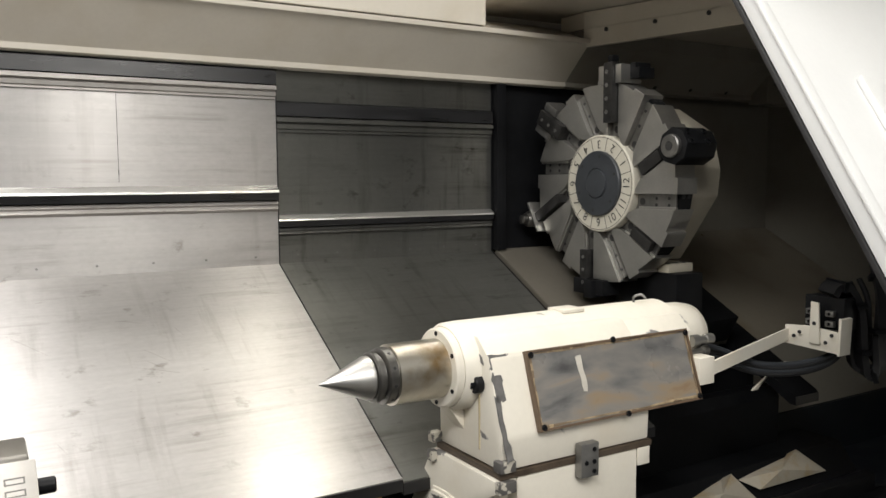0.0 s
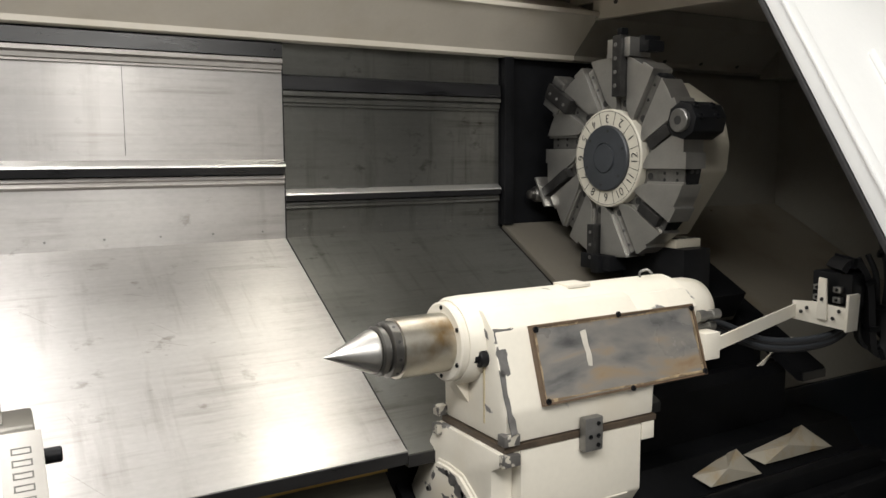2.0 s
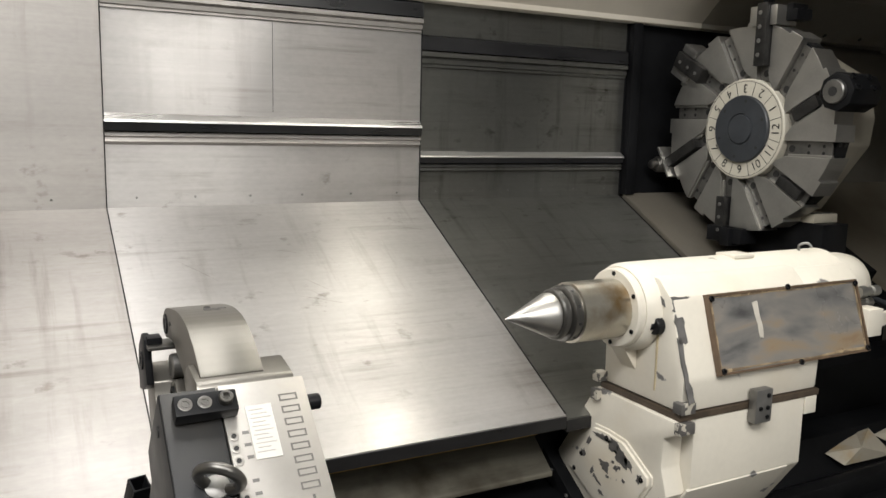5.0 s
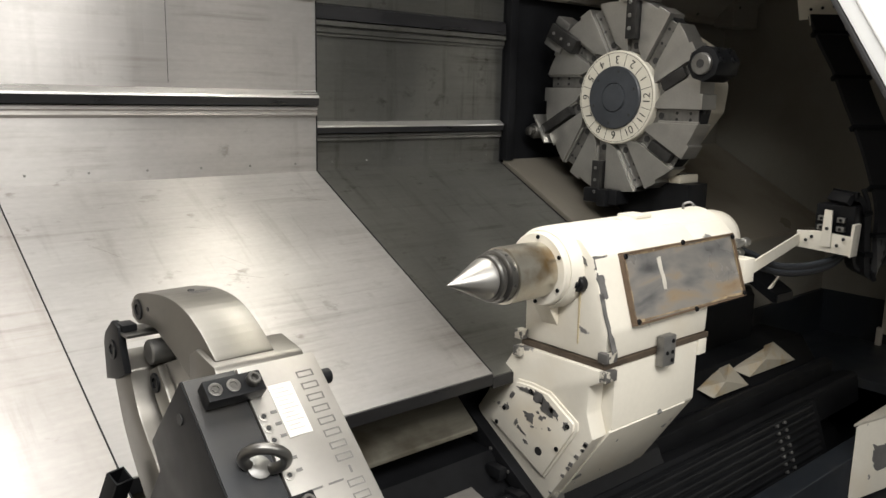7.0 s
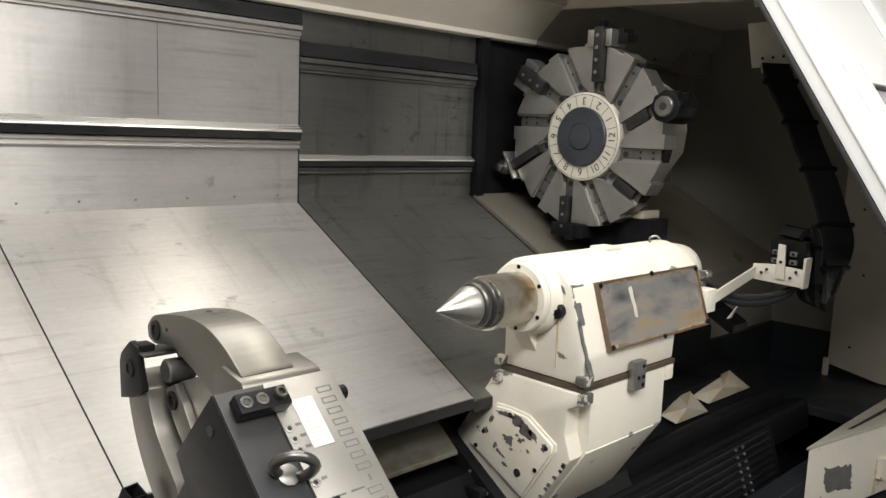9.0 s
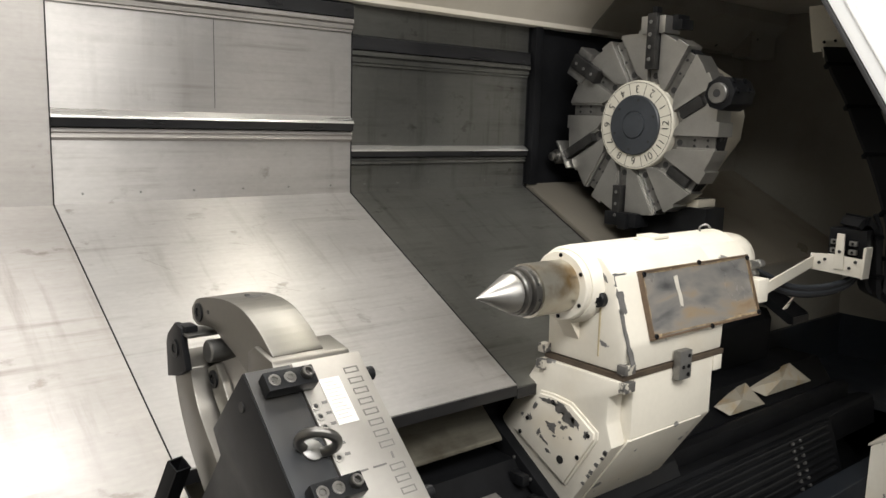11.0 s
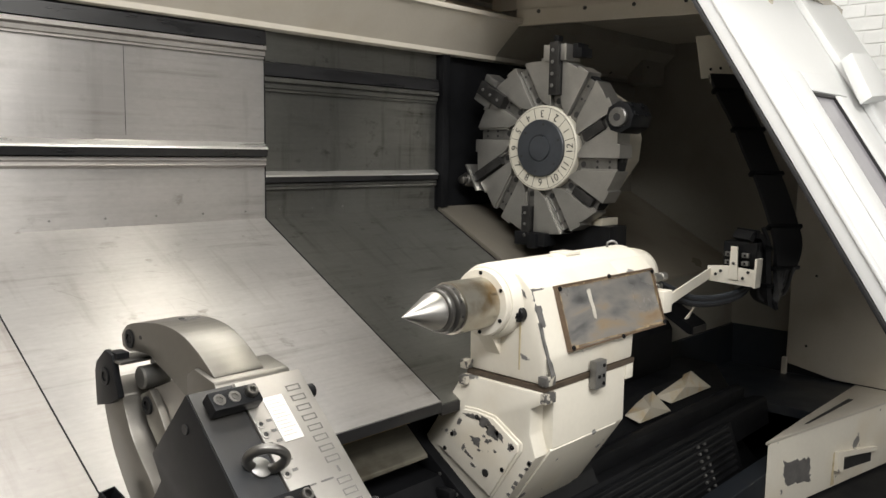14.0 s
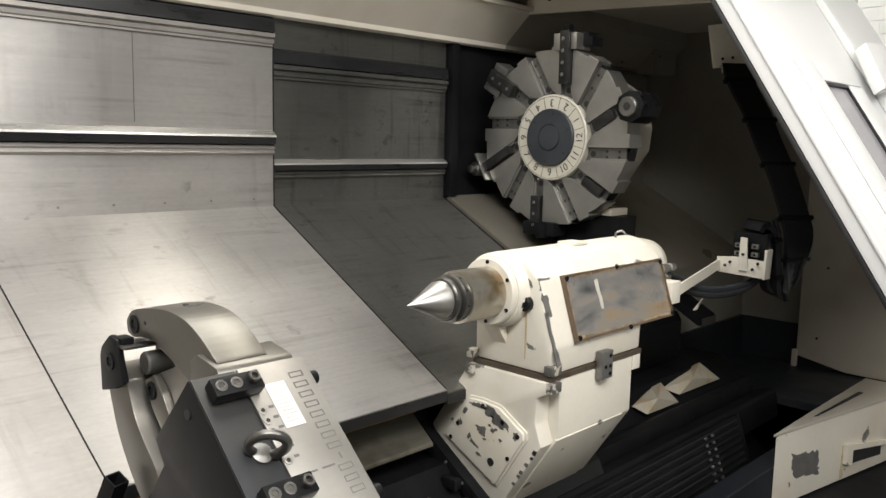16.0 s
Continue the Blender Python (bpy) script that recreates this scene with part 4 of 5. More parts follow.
for k in range(12):
    piece("pad", PAD, 30 * k, turret)
    deg = 30 * k
    sp = piece("slot_plate", SLOT, deg, turret)
    piece("slot_ledge", WALL, deg, turret)
    r = piece("rim_block", RIMB, deg + 18, turret)
    M = spin(deg)
    for u, v, rr in ((0.205, 0.0, 0.013), (0.275, 0.012, 0.006), (0.275, -0.012, 0.006), (0.335, 0.012, 0.006), (0.335, -0.012, 0.006)):
        screw(turret, M @ Vector((u, OFF + v, -0.022)), M.to_3x3() @ Vector((0, 0, 1)), rr, 0.0012, HOLE, "bolt_hole")
    M = spin(deg + 18)
    for w in (-0.052, -0.080):
        for v in (-0.032, 0.032):
            screw(turret, M @ Vector((0.376, v, w)), M.to_3x3() @ Vector((1, 0, 0)), 0.009, 0.0012, HOLE, "bolt_hole")


def slot_frame(deg):
    return spin(deg) @ Matrix.Translation((-0.010, OFF, 0))


part("rear_ring", lathe([(-0.22, 0.27), (-0.107, 0.28), (-0.105, 0.27)], (0, 0, 0), "z", 48, None, TM), MACHINED_DARK, turret, "dark bearing ring")
ring = part("number_ring", lathe([(-0.03, 0.188), (0.004, 0.188), (0.008, 0.184), (0.008, 0.120), (-0.03, 0.120)], (0, 0, 0), "z", 64, None, TM), PLATE, turret, "beige number ring with black figures")
part("groove_ring", lathe([(0.0085, 0.1795), (0.0085, 0.1780), (0.0090, 0.1780), (0.0090, 0.1795)], (0, 0, 0), "z", 64, None, TM, False), INK, ring)
hubp = part("hub_plate", lathe([(0.0, 0.126), (0.018, 0.126), (0.022, 0.122), (0.022, 0.060), (0.019, 0.058), (0.019, 0.055), (0.026, 0.053), (0.026, 0.002)], (0, 0, 0), "z", 56, None, TM), DARK_GREY, turret, "dark grey round hub plate")
for k in range(6):
    M = spin(60 * k + 20)
    screw(hubp, M @ Vector((0.105, 0, 0.022)), M.to_3x3() @ Vector((0, 0, 1)), 0.006, 0.001, HOLE, "bolt_hole")
for k in range(24):
    M = spin(15 * k)
    if k % 2:
        part("division_line", box(0.128, 0.178, -0.0011, 0.0011, 0.0081, 0.0088, 0, None, M), INK, ring)
for k in range(1, 13):
    cu = bpy.data.curves.new("figure", "FONT")
    cu.body, cu.size, cu.align_x, cu.align_y = str(k), 0.046, "CENTER", "CENTER"
    tmp = new("figure", cu)
    me = bpy.data.meshes.new_from_object(tmp.evaluated_get(bpy.context.evaluated_depsgraph_get()))
    bpy.data.objects.remove(tmp)
    me.materials.clear()
    me.materials.append(INK)
    ob = new("figure", me)
    a = 90 + (k - 3) * 30
    ob.matrix_basis = spin(a) @ Matrix.Translation((0.153, 0, 0.0092)) @ Matrix.Rotation(radians(90), 4, "Z")
    under(ob, ring)

# tools in the slots
M = slot_frame(90)
t = part("tool_holder", box(0.24, 0.465, -0.024, 0.022, -0.02, 0.03, 0.003, None, M), TOOL_BLACK, turret, "black turning tool holder")
part("tool_shank", box(0.385, 0.455, 0.024, 0.060, -0.10, 0.02, 0.002, None, M), MACHINED, turret, "grey tool shank")
part("tool_shank", box(0.385, 0.455, -0.056, -0.026, -0.09, 0.015, 0.002, None, M), MACHINED, turret, "grey clamping wedge")
part("cutting_head", box(0.465, 0.492, -0.020, 0.006, -0.012, 0.024, 0.006, None, M), BLACK, turret, "small cutting insert head")
for u in (0.28, 0.33, 0.38, 0.43):
    screw(t, M @ Vector((u, 0.004, 0.03)), M.to_3x3() @ Vector((0, 0, 1)), 0.008, 0.003, SCREW_STEEL)
part("clamp_step", prism([(0.40, -0.105), (0.44, -0.105), (0.44, -0.085), (0.46, -0.085), (0.46, -0.058), (0.40, -0.058)], -0.11, -0.03, "z", 0.003, None, M), BLACK, turret, "stepped black clamp")
M = slot_frame(30)
octo = [(0.432 + 0.066 * math.cos(radians(22.5 + 45 * k)), -0.030 + 0.066 * math.sin(radians(22.5 + 45 * k))) for k in range(8)]
bh = part("boring_bar_holder", prism(octo, -0.10, 0.050, "z", 0.006, None, M), BLACK, turret, "large black octagonal boring bar holder")
part("bushing", lathe([(0.050, 0.040), (0.064, 0.040), (0.068, 0.036), (0.068, 0.016), (0.06, 0.014)], (0.432, -0.030, 0), "z", 32, None, M), SLOT_STEEL, bh, "steel reduction bushing")
part("bore", lathe([(0.0675, 0.015), (0.0685, 0.015)], (0.432, -0.030, 0), "z", 24, None, M), INK, bh, "dark bore")
part("tool_holder", box(0.22, 0.33, -0.022, 0.022, -0.02, 0.006, 0.003, None, M), TOOL_BLACK, turret, "black slot key")
for w in (0.03, -0.05):
    for v in (-0.050, -0.010):
        screw(bh, M @ Vector((0.4930, v, w)), M.to_3x3() @ Vector((1, 0, 0)), 0.012, 0.006, SCREW_BLACK)
M = slot_frame(150)
t = part("tool_holder", box(0.30, 0.46, -0.034, 0.030, -0.03, 0.028, 0.004, None, M), TOOL_BLACK, turret, "black turning tool holder")
part("tool_shank", box(0.37, 0.47, 0.032, 0.068, -0.08, 0.012, 0.003, None, M), MACHINED_DARK, turret, "grey tool shank")
part("tool_shank", box(0.38, 0.46, -0.068, -0.036, -0.08, 0.012, 0.003, None, M), MACHINED_DARK, turret, "grey tool shank")
for u in (0.33, 0.38, 0.43):
    screw(t, M @ Vector((u, 0.0, 0.028)), M.to_3x3() @ Vector((0, 0, 1)), 0.007, 0.003, SCREW_STEEL)
M = slot_frame(210)
t = part("tool_holder", box(0.24, 0.42, -0.020, 0.020, -0.02, 0.020, 0.003, None, M), TOOL_BLACK, turret, "black drill holder key")
part("drill_chuck", lathe([(-0.06, 0.034), (0.03, 0.034), (0.045, 0.026), (0.045, 0.010)], (0.452, -0.012, 0), "z", 24, None, M), COLLAR, turret, "round dark steel drill chuck")
part("chuck_nut", lathe([(0.045, 0.02), (0.065, 0.02), (0.07, 0.012)], (0.452, -0.012, 0), "z", 20, None, M), COLLAR, turret, "dark chuck nut")
part("tool_plate", box(0.413, 0.422, -0.075, 0.065, -0.06, 0.035, 0.002, None, M), MACHINED, turret, "thin steel stop plate")
M = slot_frame(270)
t = part("tool_holder", box(0.27, 0.44, -0.020, 0.020, -0.02, 0.028, 0.003, None, M), TOOL_BLACK, turret, "black tool holder")
part("tool_block", box(0.385, 0.445, -0.055, 0.115, -0.06, 0.030, 0.004, None, M), BLACK, turret, "black cross tool block")
part("tool_block", box(0.385, 0.455, 0.03, 0.075, -0.05, 0.05, 0.004, None, M), BLACK, turret, "black insert block")
for u in (0.30, 0.35, 0.40):
    screw(t, M @ Vector((u, 0.0, 0.028)), M.to_3x3() @ Vector((0, 0, 1)), 0.007, 0.003, SCREW_STEEL)
M = slot_frame(330)
part("tool_holder", box(0.25, 0.36, -0.020, 0.020, -0.02, 0.006, 0.003, None, M), TOOL_BLACK, turret, "black slot key")
# housing behind the disc
hs = [(0.275, 0.05), (0.31, 0.19), (0.48, 0.29), (0.93, 0.29), (0.93, -0.30), (0.46, -0.30), (0.285, -0.05)]
hs = [(a, HUB.z + b) for a, b in hs]
housing = part("housing", prism(hs, HUB.x + 0.13, HUB.x + 0.31, "x", 0.012), TURRET_PAINT, turret, "cream painted housing with faceted sides")
foot = part("foot_flange", box(HUB.x + 0.11, HUB.x + 0.24, 0.34, 0.66, HUB.z - 0.335, HUB.z - 0.301, 0.004), TURRET_PAINT, turret, "cream bolted foot flange")
for dx in (0.13, 0.17, 0.21):
    screw(foot, (HUB.x + dx, 0.365, HUB.z - 0.301), (0, 0, 1), 0.013, 0.002, HOLE, "bolt_hole")
# saddle on which it slides
saddle = thing("turret_saddle", (1.6, 0.6, 1.05), "slanted cross slide saddle, shade in its paint, with black covers", "saddle")
yz = lambda y, d: (y - 0.48 * d, 1.385 - SL * (1.07 - y) + 0.88 * d)
part("saddle_body", prism([yz(1.07, -0.03), yz(1.07, 0.010), yz(0.42, 0.010), yz(0.42, -0.03)], 1.262, 1.98, "x", 0.004), SADDLE, saddle, "cream grey saddle side painted dark for dim light")
part("slide_cover", prism([yz(0.95, 0.011), yz(0.95, 0.13), yz(0.40, 0.13), yz(0.40, 0.011)], 1.62, 1.94, "x", 0.005), BLACK_MATT, saddle, "black slide cover")
part("slide_block", prism([(0.62, 1.155), (0.62, 1.336), (0.30, 1.336), (0.30, 1.18), (0.40, 1.035)], 1.54, 1.68, "x", 0.004), BLACK, saddle, "dark wedge block under the turret")
part("side_post", box(1.262, 1.98, 1.085, 1.12, 1.39, 2.15, 0.004), BLACK_MATT, saddle, "tall black shield")
part("side_post", box(1.255, 1.30, 1.04, 1.084, 1.39, 2.12, 0.003), BLACK_MATT, saddle, "black upright edge")

# ---- steady rest ----
steady = thing("steady_rest", (-0.75, -0.3, 0.55), "grey and black hydraulic steady rest with open curved arms", "steady rest")
FD, FN = Vector((0, -0.743, -0.669)), Vector((0, -0.669, 0.743))
F0 = Vector((0, -0.388, 1.250))


def sf(x, s, w):
    p = F0 + FD * s + FN * w
    return Vector((x, p.y, p.z))


def sbox(x0, x1, s0, s1, w0, w1, bevel=0.0):
    m = Matrix((Vector((1, 0, 0)).to_4d(), FD.to_4d(), FN.to_4d(), (0, 0, 0, 1))).transposed()
    m.translation = F0
    for i in range(3):
        m[3][i] = 0
    m[3][3] = 1
    return box(x0, x1, s0, s1, w0, w1, bevel, None, m)


def spoly(points, x0, x1, bevel=0.0):
    pts = [(sf(0, s, -d).y, sf(0, s, -d).z) for s, d in points]
    return prism(pts, x0, x1, "x", bevel)


part("body", spoly([(0, 0.004), (0.62, 0.004), (0.62, 0.42), (0.16, 0.42), (0.05, 0.33), (0.05, 0.19), (0.0, 0.18)], -0.846, -0.640, 0.004), BLACK, steady, "dark grey steady body")
part("side_plate", spoly([(-0.003, 0.0), (0.62, 0.0), (0.62, 0.42), (0.16, 0.42), (0.06, 0.34), (0.045, 0.19), (-0.003, 0.18)], -0.858, -0.847, 0.003), BLACK, steady, "black side plate")
screw(steady, (-0.858, sf(0, 0.035, -0.045).y, sf(0, 0.035, -0.045).z), (-1, 0, 0), 0.009, 0.002, HOLE, "bolt_hole")
cp = part("cover_plate", sbox(-0.772, -0.637, 0.0, 0.60, -0.003, 0.008, 0.002), SATIN, steady, "pale nickel plated cover plate")
part("cover_strip", sbox(-0.856, -0.774, 0.0, 0.60, -0.003, 0.004, 0.001), TRAY_BLUE, steady, "dark grey painted strip")
for s in (0.022, 0.222):
    b = part("stop_block", sbox(-0.843, -0.752, s, s + 0.035, 0.0085, 0.034, 0.003), BLACK, steady, "black stop block with cap screws")
    for x in (-0.828, -0.800):
        screw(b, sf(x, s + 0.0175, 0.034), FN, 0.0105, 0.002, SCREW_DARK)
    screw(b, sf(-0.770, s + 0.0175, 0.034), FN, 0.0105, 0.012, SCREW_DARK)
for i, s in enumerate((0.088, 0.108, 0.128, 0.165, 0.185)):
    screw(cp, sf(-0.763, s, 0.008), FN, 0.0078, 0.002, SCREW_PALE)
    screw(cp, sf(-0.763, s, 0.0088), FN, 0.0035, 0.0014, HOLE, "bolt_hole")
    part("marking", sbox(-0.750, -0.740, s - 0.006, s - 0.001, 0.0081, 0.0086), ENGRAVED, cp, "", False)
label = part("label_plate", sbox(-0.738, -0.698, 0.042, 0.131, 0.0082, 0.0092), PAPER, cp, "white data label with faded print", False)
for k in range(11):
    part("print_line", sbox(-0.734 + 0.003 * (k % 2), -0.712 + 0.005 * (k % 3), 0.049 + 0.007 * k, 0.0505 + 0.007 * k, 0.0093, 0.0096), GREY_PRINT, label, "", False)
for k in range(12):
    s0 = 0.262 - 0.0212 * k
    if k == 3:
        part("marking", sbox(-0.670, -0.666, s0, s0 + 0.012, 0.0082, 0.0088), ENGRAVED, cp, "", False)
        continue
    for x0, x1, a0, a1 in ((-0.683, -0.654, 0.0, 0.0022), (-0.683, -0.654, 0.0098, 0.012), (-0.683, -0.6805, 0.0023, 0.0097), (-0.6565, -0.654, 0.0023, 0.0097)):
        part("marking", sbox(x0, x1, s0 + a0, s0 + a1, 0.0082, 0.0085), PLATE_ETCH, cp, "", False)
for k in range(2):
    part("marking", sbox(-0.748 + 0.036 * k, -0.722 + 0.036 * k, 0.2145, 0.2175, 0.0082, 0.0088), ENGRAVED, cp, "", False)
for s in (0.035, 0.275):
    p = sf(0, s, -0.02)
    part("pin", lathe([(-0.637, 0.013), (-0.612, 0.013), (-0.610, 0.011), (-0.610, 0.004)], (0, p.y, p.z), steps=20), BLACK, steady, "black cap screw in the side")
# lifting eye
c = sf(-0.800, 0.160, 0.033)
bm = bmesh.new()
ex, ey = Vector((1.0, 0.0, 0.0)) + FD * 0.5, FN
ex = (ex - FN * ex.dot(FN)).normalized()
ez = ex.cross(ey)
rings = []
for i in range(36):
    a = 2 * math.pi * i / 36
    d = ex * math.cos(a) + ey * math.sin(a)
    rings.append([bm.verts.new(c + d * (0.030 + 0.0085 * math.cos(b)) + ez * 0.0085 * math.sin(b)) for b in [2 * math.pi * j / 12 for j in range(12)]])
for i in range(36):
    for j in range(12):
        bm.faces.new((rings[i][j], rings[(i + 1) % 36][j], rings[(i + 1) % 36][(j + 1) % 12], rings[i][(j + 1) % 12]))
part("lifting_eye", bm, COLLAR, steady, "dark steel lifting eye")
part("eye_collar", lathe([(0.004, 0.018), (0.010, 0.018), (0.014, 0.010)], (0, 0, 0), "z", 20, None, Matrix.LocRotScale(sf(-0.800, 0.160, 0.0), FN.to_track_quat("Z", "Y"), None)), MACHINED_DARK, steady)
# hinge housing, curved arms and pusher
part("hinge_block", prism([(-0.385, 1.245), (-0.375, 1.258), (-0.31, 1.27), (-0.285, 1.255), (-0.285, 1.20), (-0.34, 1.19)], -0.80, -0.645, "x", 0.006), SATIN_SHADED, steady, "rounded hinge housing")
def smooth_poly(pts, n=4):
    v = along([(0, *p) for p in pts], n)
    return [(p.y, p.z) for p in v]
outer = smooth_poly([(-0.362, 1.262), (-0.31, 1.296), (-0.25, 1.320), (-0.18, 1.326), (-0.102, 1.317), (-0.042, 1.303), (-0.015, 1.279)])
inner = smooth_poly([(-0.019, 1.257), (-0.045, 1.250), (-0.08, 1.256), (-0.125, 1.258), (-0.154, 1.248), (-0.206, 1.231), (-0.262, 1.208), (-0.32, 1.185)])
ua = part("upper_arm", prism(outer + inner, -0.79, -0.690, "x", 0.002), SATIN_SHADED, steady, "curved nickel plated upper arm")
screw(ua, (-0.735, -0.155, 1.3245), (0, -0.05, 1), 0.006, 0.0015, HOLE, "bolt_hole")
screw(ua, (-0.79, -0.097, 1.287), (-1, 0, 0), 0.004, 0.0012, HOLE, "bolt_hole")
screw(ua, (-0.79, -0.052, 1.277), (-1, 0, 0), 0.019, 0.003, SCREW_BLACK, "pivot")
for k in range(2):
    part("marking", box(-0.745, -0.705 - 0.012 * k, -0.172 - 0.009 * k, -0.169 - 0.009 * k, 1.3250, 1.3268), ENGRAVED, ua, "", False)
o2 = smooth_poly([(-0.03, 1.20), (0.012, 1.172), (0.012, 1.138), (0.002, 1.108), (-0.015, 1.067), (-0.038, 1.030), (-0.076, 0.983), (-0.16, 0.90)])
i2 = smooth_poly([(-0.24, 0.94), (-0.184, 1.022), (-0.146, 1.057), (-0.107, 1.097), (-0.082, 1.141), (-0.07, 1.172)])
la = part("lower_arm", prism(o2 + i2, -0.818, -0.70, "x", 0.003), SATIN_SHADED, steady, "curved grey lower arm")
part("roller_fork", prism([(0.018, 1.208), (0.009, 1.228), (-0.030, 1.258), (-0.060, 1.252), (-0.068, 1.215), (-0.085, 1.172), (-0.04, 1.150), (0.014, 1.136)], -0.832, -0.8185, "x", 0.003), BLACK, steady, "dark roller fork cheek")
part("roller_fork", prism([(0.010, 1.205), (0.003, 1.222), (-0.030, 1.236), (-0.055, 1.228), (-0.065, 1.19), (-0.03, 1.178)], -0.72, -0.704, "x", 0.003), BLACK, steady, "dark roller fork cheek")
br = part("stop_bracket", box(-0.828, -0.730, -0.092, -0.030, 1.2375, 1.2430, 0.001), COLLAR, steady, "small stepped steel stop bracket")
part("bracket_step", box(-0.826, -0.800, -0.070, -0.034, 1.2435, 1.2560, 0.002), BLACK, br, "dark step")
part("roller", lathe([(-0.790, 0.010), (-0.790, 0.020), (-0.787, 0.023), (-0.738, 0.023), (-0.735, 0.020), (-0.735, 0.010)], (0, -0.088, 1.205), steps=28), MACHINED_DARK, steady, "polished steel roller")
screw(la, (-0.832, -0.031, 1.205), (-1, 0, 0), 0.018, 0.003, SCREW_BLACK, "pivot")
part("pusher", prism([(-0.066, 1.160), (-0.112, 1.187), (-0.206, 1.226), (-0.262, 1.206), (-0.30, 1.10), (-0.24, 1.00), (-0.19, 1.06), (-0.145, 1.094), (-0.10, 1.135)], -0.772, -0.72, "x", 0.004), SATIN, steady, "pale grey central pusher plate")
part("pusher_link", prism([(-0.085, 1.170), (-0.125, 1.190), (-0.158, 1.160), (-0.24, 1.05), (-0.21, 1.03), (-0.115, 1.120)], -0.790, -0.7725, "x", 0.004), SATIN_SHADED, steady, "grey link bar")
screw(steady, (-0.79, -0.119, 1.157), (-1, 0, 0), 0.018, 0.004, SCREW_BLACK, "pivot")
part("pedestal", prism([(-0.62, 0.90), (-0.20, 0.99), (0.10, 0.60), (0.10, 0.50), (-0.36, 0.16), (-0.62, 0.16)], -0.84, -0.65, "x", 0.006), BLACK, steady, "black pedestal on the bed")
guard = thing("chip_guard", (0.1, 0.03, 0.53), "small bent grey sheet steel chip guard on the bed", "guard")
part("guard_sheet", prism([(0.085, 0.562), (-0.03, 0.534), (-0.055, 0.47), (-0.050, 0.468), (-0.026, 0.528), (0.085, 0.556)], 0.0, 0.185, "x", 0.001), STEEL_DULL, guard)
part("guard_side", prism([(0.083, 0.5555), (-0.024, 0.5275), (-0.048, 0.47), (0.05, 0.47)], 0.0, 0.004, "x"), STEEL_DULL, guard, "folded side flap", False)
duct = thing("square_tube", (-0.86, 0.05, 0.9), "short black open square steel tube", "tube")
DM = look((-0.85, -0.085, 0.985), (-0.875, 0.02, 0.78))
for a in ((-0.017, 0.017, -0.017, -0.013), (-0.017, 0.017, 0.013, 0.017), (-0.017, -0.013, -0.0128, 0.0128), (0.013, 0.017, -0.0128, 0.0128)):
    part("tube_wall", box(a[0], a[1], a[2], a[3], -0.42, 0.0, 0.001, None, DM), BLACK, duct)

# ---- lower right of the bed ----
for x, k, dy in ((1.41, 1.0, -0.042), (1.70, 1.5, -0.022)):
    w = thing("chip_wedge", (x + 0.15, 0.14, 0.55), "cream painted wedge block with oil stains on the bed", "wedge", "wedges on the bed")
    on = lambda u, y, h: (x + u * k, y + dy - 0.6 * h, BED(y + dy) + 0.8 * h)
    bm = bmesh.new()
    pts = [on(0.0, 0.15, -0.01), on(0.04, 0.10, -0.01), on(0.30, 0.095, -0.01), on(0.22, 0.19, -0.01), on(0.12, 0.125, 0.035), on(0.215, 0.175, 0.045)]
    v = [bm.verts.new(q) for q in pts]
    for f in ((0, 1, 4), (1, 2, 4), (2, 5, 4), (2, 3, 5), (3, 0, 4, 5), (3, 2, 1, 0)):
        bm.faces.new([v[i] for i in f])
    part("wedge_body", bm, CREAM_STAINED, w, "", False)
sill = thing("front_sill", (2.3, -0.4, 0.2), "cream sheet metal sill box with flaked paint", "sill")
part("sill_box", prism([(1.89, -0.305), (3.10, -0.53), (3.10, -0.30), (2.33, -0.302)], 0.10, 0.425, "z", 0.004), CREAM_OLD, sill)
part("sill_top", prism([(1.87, -0.302), (3.10, -0.54), (3.10, -0.295), (2.32, -0.296)], 0.426, 0.44, "z", 0.003), CREAM, sill, "folded top edge")
def on_sill(x, z, w):
    return Vector((x, -0.3052 - 0.186 * (x - 1.89) - w, z))
def sill_piece(points, w0, w1):
    bm = bmesh.new()
    low, top = [bm.verts.new(on_sill(x, z, w0)) for x, z in points], [bm.verts.new(on_sill(x, z, w1)) for x, z in points]
    bm.faces.new(top)
    for k in range(len(points)):
        bm.faces.new((low[k], low[(k + 1) % len(points)], top[(k + 1) % len(points)], top[k]))
    return bm
part("slit", prism([(2.24, -0.335), (2.26, -0.345), (2.80, -0.375), (2.80, -0.352)], 0.4405, 0.4425, "z"), INK, sill, "dark slit in the folded top", False)
rj = random.Random(8)
rim_pts = [(2.02, 0.318), (2.10, 0.310), (2.17, 0.300), (2.24, 0.288), (2.235, 0.24), (2.25, 0.175), (2.15, 0.188), (2.05, 0.208), (2.035, 0.26)]
ragged = []
for (xa, za), (xb, zb_) in zip(rim_pts, rim_pts[1:] + rim_pts[:1]):
    ragged += [(xa + (xb - xa) * k / 4 + rj.uniform(-0.012, 0.012), za + (zb_ - za) * k / 4 + rj.uniform(-0.009, 0.009)) for k in range(4)]
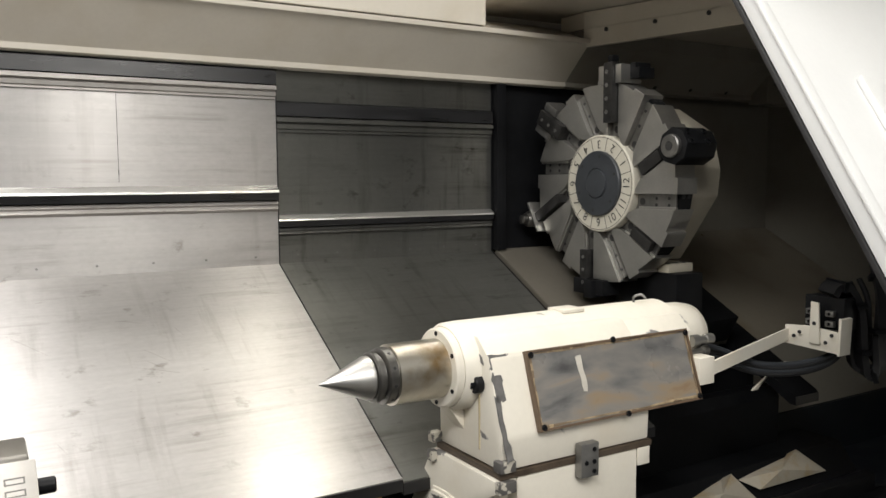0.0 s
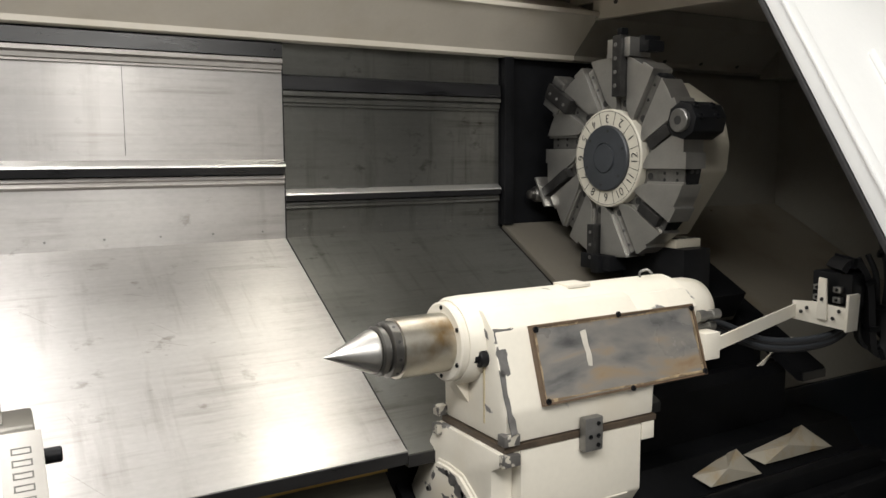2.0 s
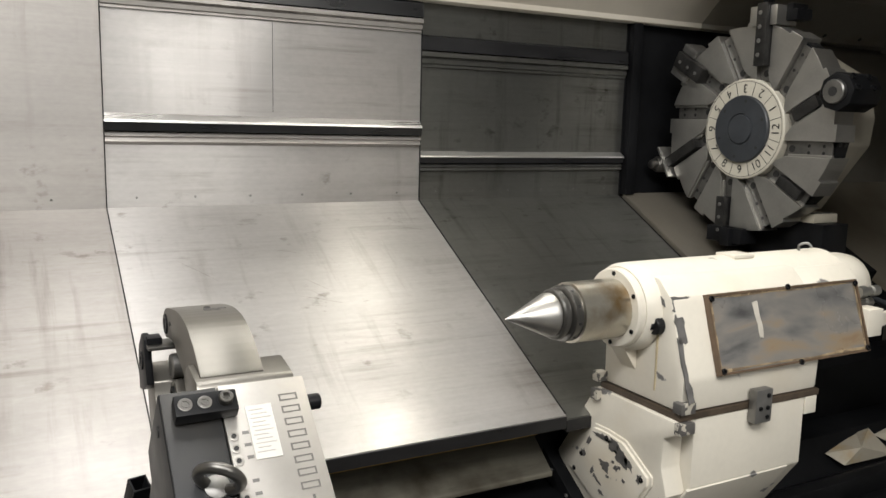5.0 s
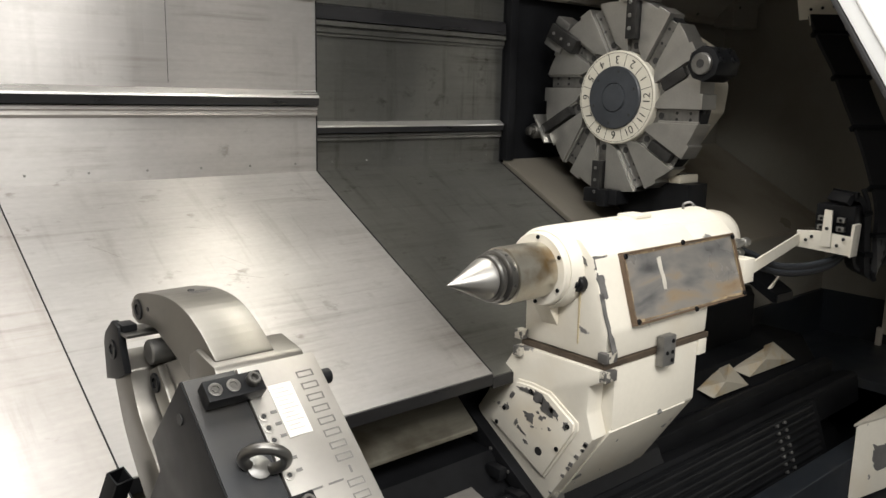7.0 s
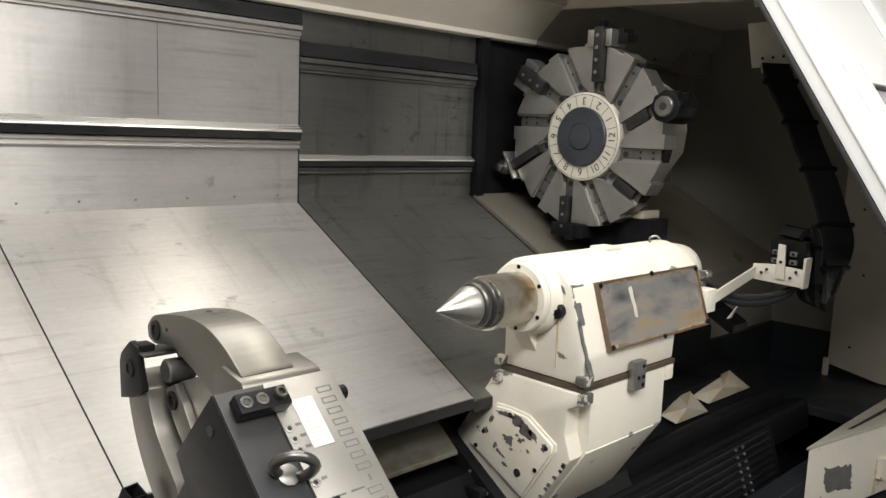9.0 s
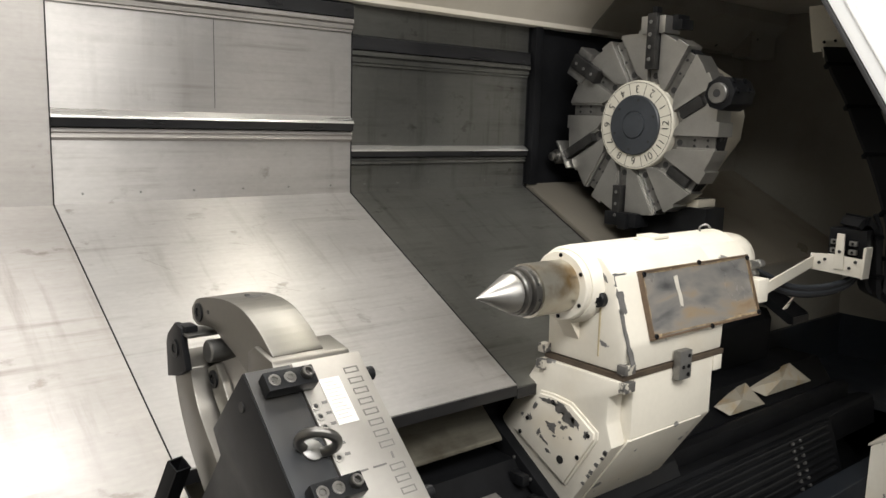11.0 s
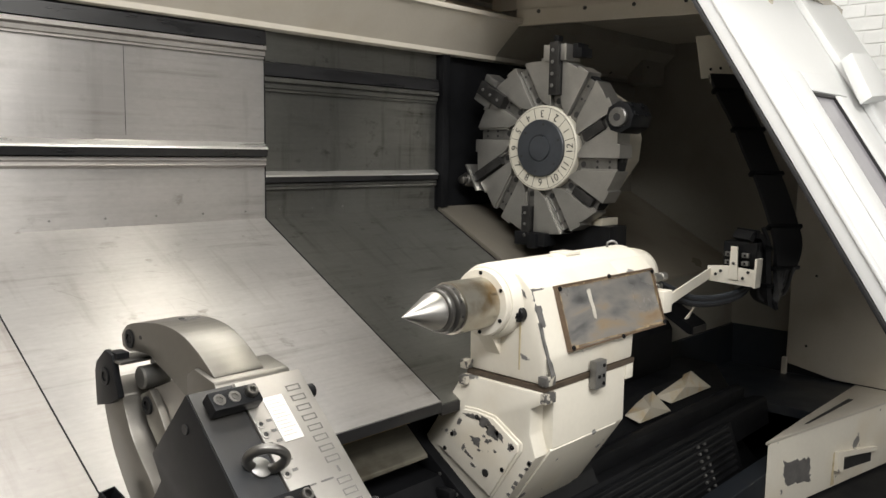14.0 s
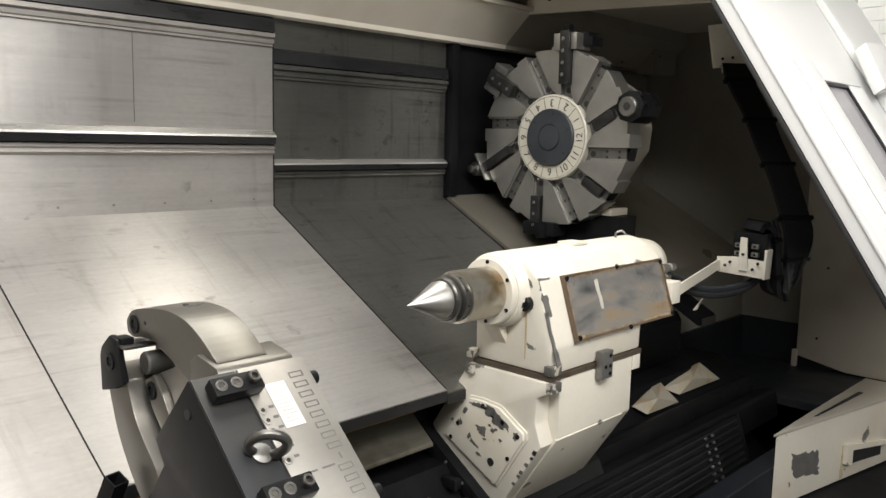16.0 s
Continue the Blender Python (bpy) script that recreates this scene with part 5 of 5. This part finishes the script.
part("oil_run", sill_piece([(2.44, 0.27), (2.455, 0.27), (2.45, 0.18), (2.46, 0.11), (2.43, 0.11)], 0.0, 0.001), OIL, sill, "yellow oil run", False)
part("bare_patch", sill_piece(ragged, 0.0, 0.0015), BARE, sill, "square patch of bare grey metal", False)
part("slot", sill_piece([(2.50, 0.235), (2.80, 0.195), (2.80, 0.15), (2.50, 0.165)], 0.0, 0.002), INK, sill, "dark slot", False)
part("slot_hood", sill_piece([(2.45, 0.275), (2.82, 0.225), (2.82, 0.205), (2.50, 0.240), (2.50, 0.17), (2.45, 0.18)], 0.0, 0.02), CREAM_OLD, sill, "folded hood over the slot", False)
rail = thing("square_rail", (1.6, 0.0, 0.45), "black square steel rail along the slanted bed", "rail")
part("rail_bar", prism([(0.052, 0.522), (0.028, 0.530), (-0.004, 0.520), (-0.006, 0.428), (0.052, 0.400)], -2.6, 2.345, "x", 0.003), BLACK, rail)
part("lower_bar", prism([(0.050, 0.426), (-0.008, 0.456), (-0.062, 0.462), (-0.074, 0.450), (-0.092, 0.330), (0.050, 0.320)], -2.6, 2.46, "x", 0.003), BLACK_MATT, rail, "dull black lower bar")
apron = thing("ribbed_apron", (1.6, -0.2, 0.2), "black ribbed way cover along the bed front", "way cover")
part("backing", prism([(-0.082, 0.452), (-0.098, 0.452), (-0.20, 0.16), (-0.094, 0.16)], -2.6, 1.98, "x"), BLACK_MATT, apron, "", False)
for k in range(9):
    y, z = -0.100 - 0.0098 * k, 0.446 - 0.028 * k
    part("rib", prism([(y + 0.006, z + 0.004), (y - 0.012, z), (y - 0.015, z - 0.006), (y + 0.006, z - 0.008)], -2.6, 1.93, "x"), BLACK, apron, "", False)
    if k < 8:
        for x in (1.63, 1.69):
            screw(apron, (x, y - 0.006, z - 0.017), (0, -0.95, 0.3), 0.0075, 0.012, SCREW_STEEL)
structure("foot_step", prism([(-0.22, 0.30), (-0.30, 0.29), (-0.30, 0.10), (-0.22, 0.10)], 0.9, 2.6, "x", 0.004), TRAY_BLUE, "blue black step below the ribbed cover", "panel")
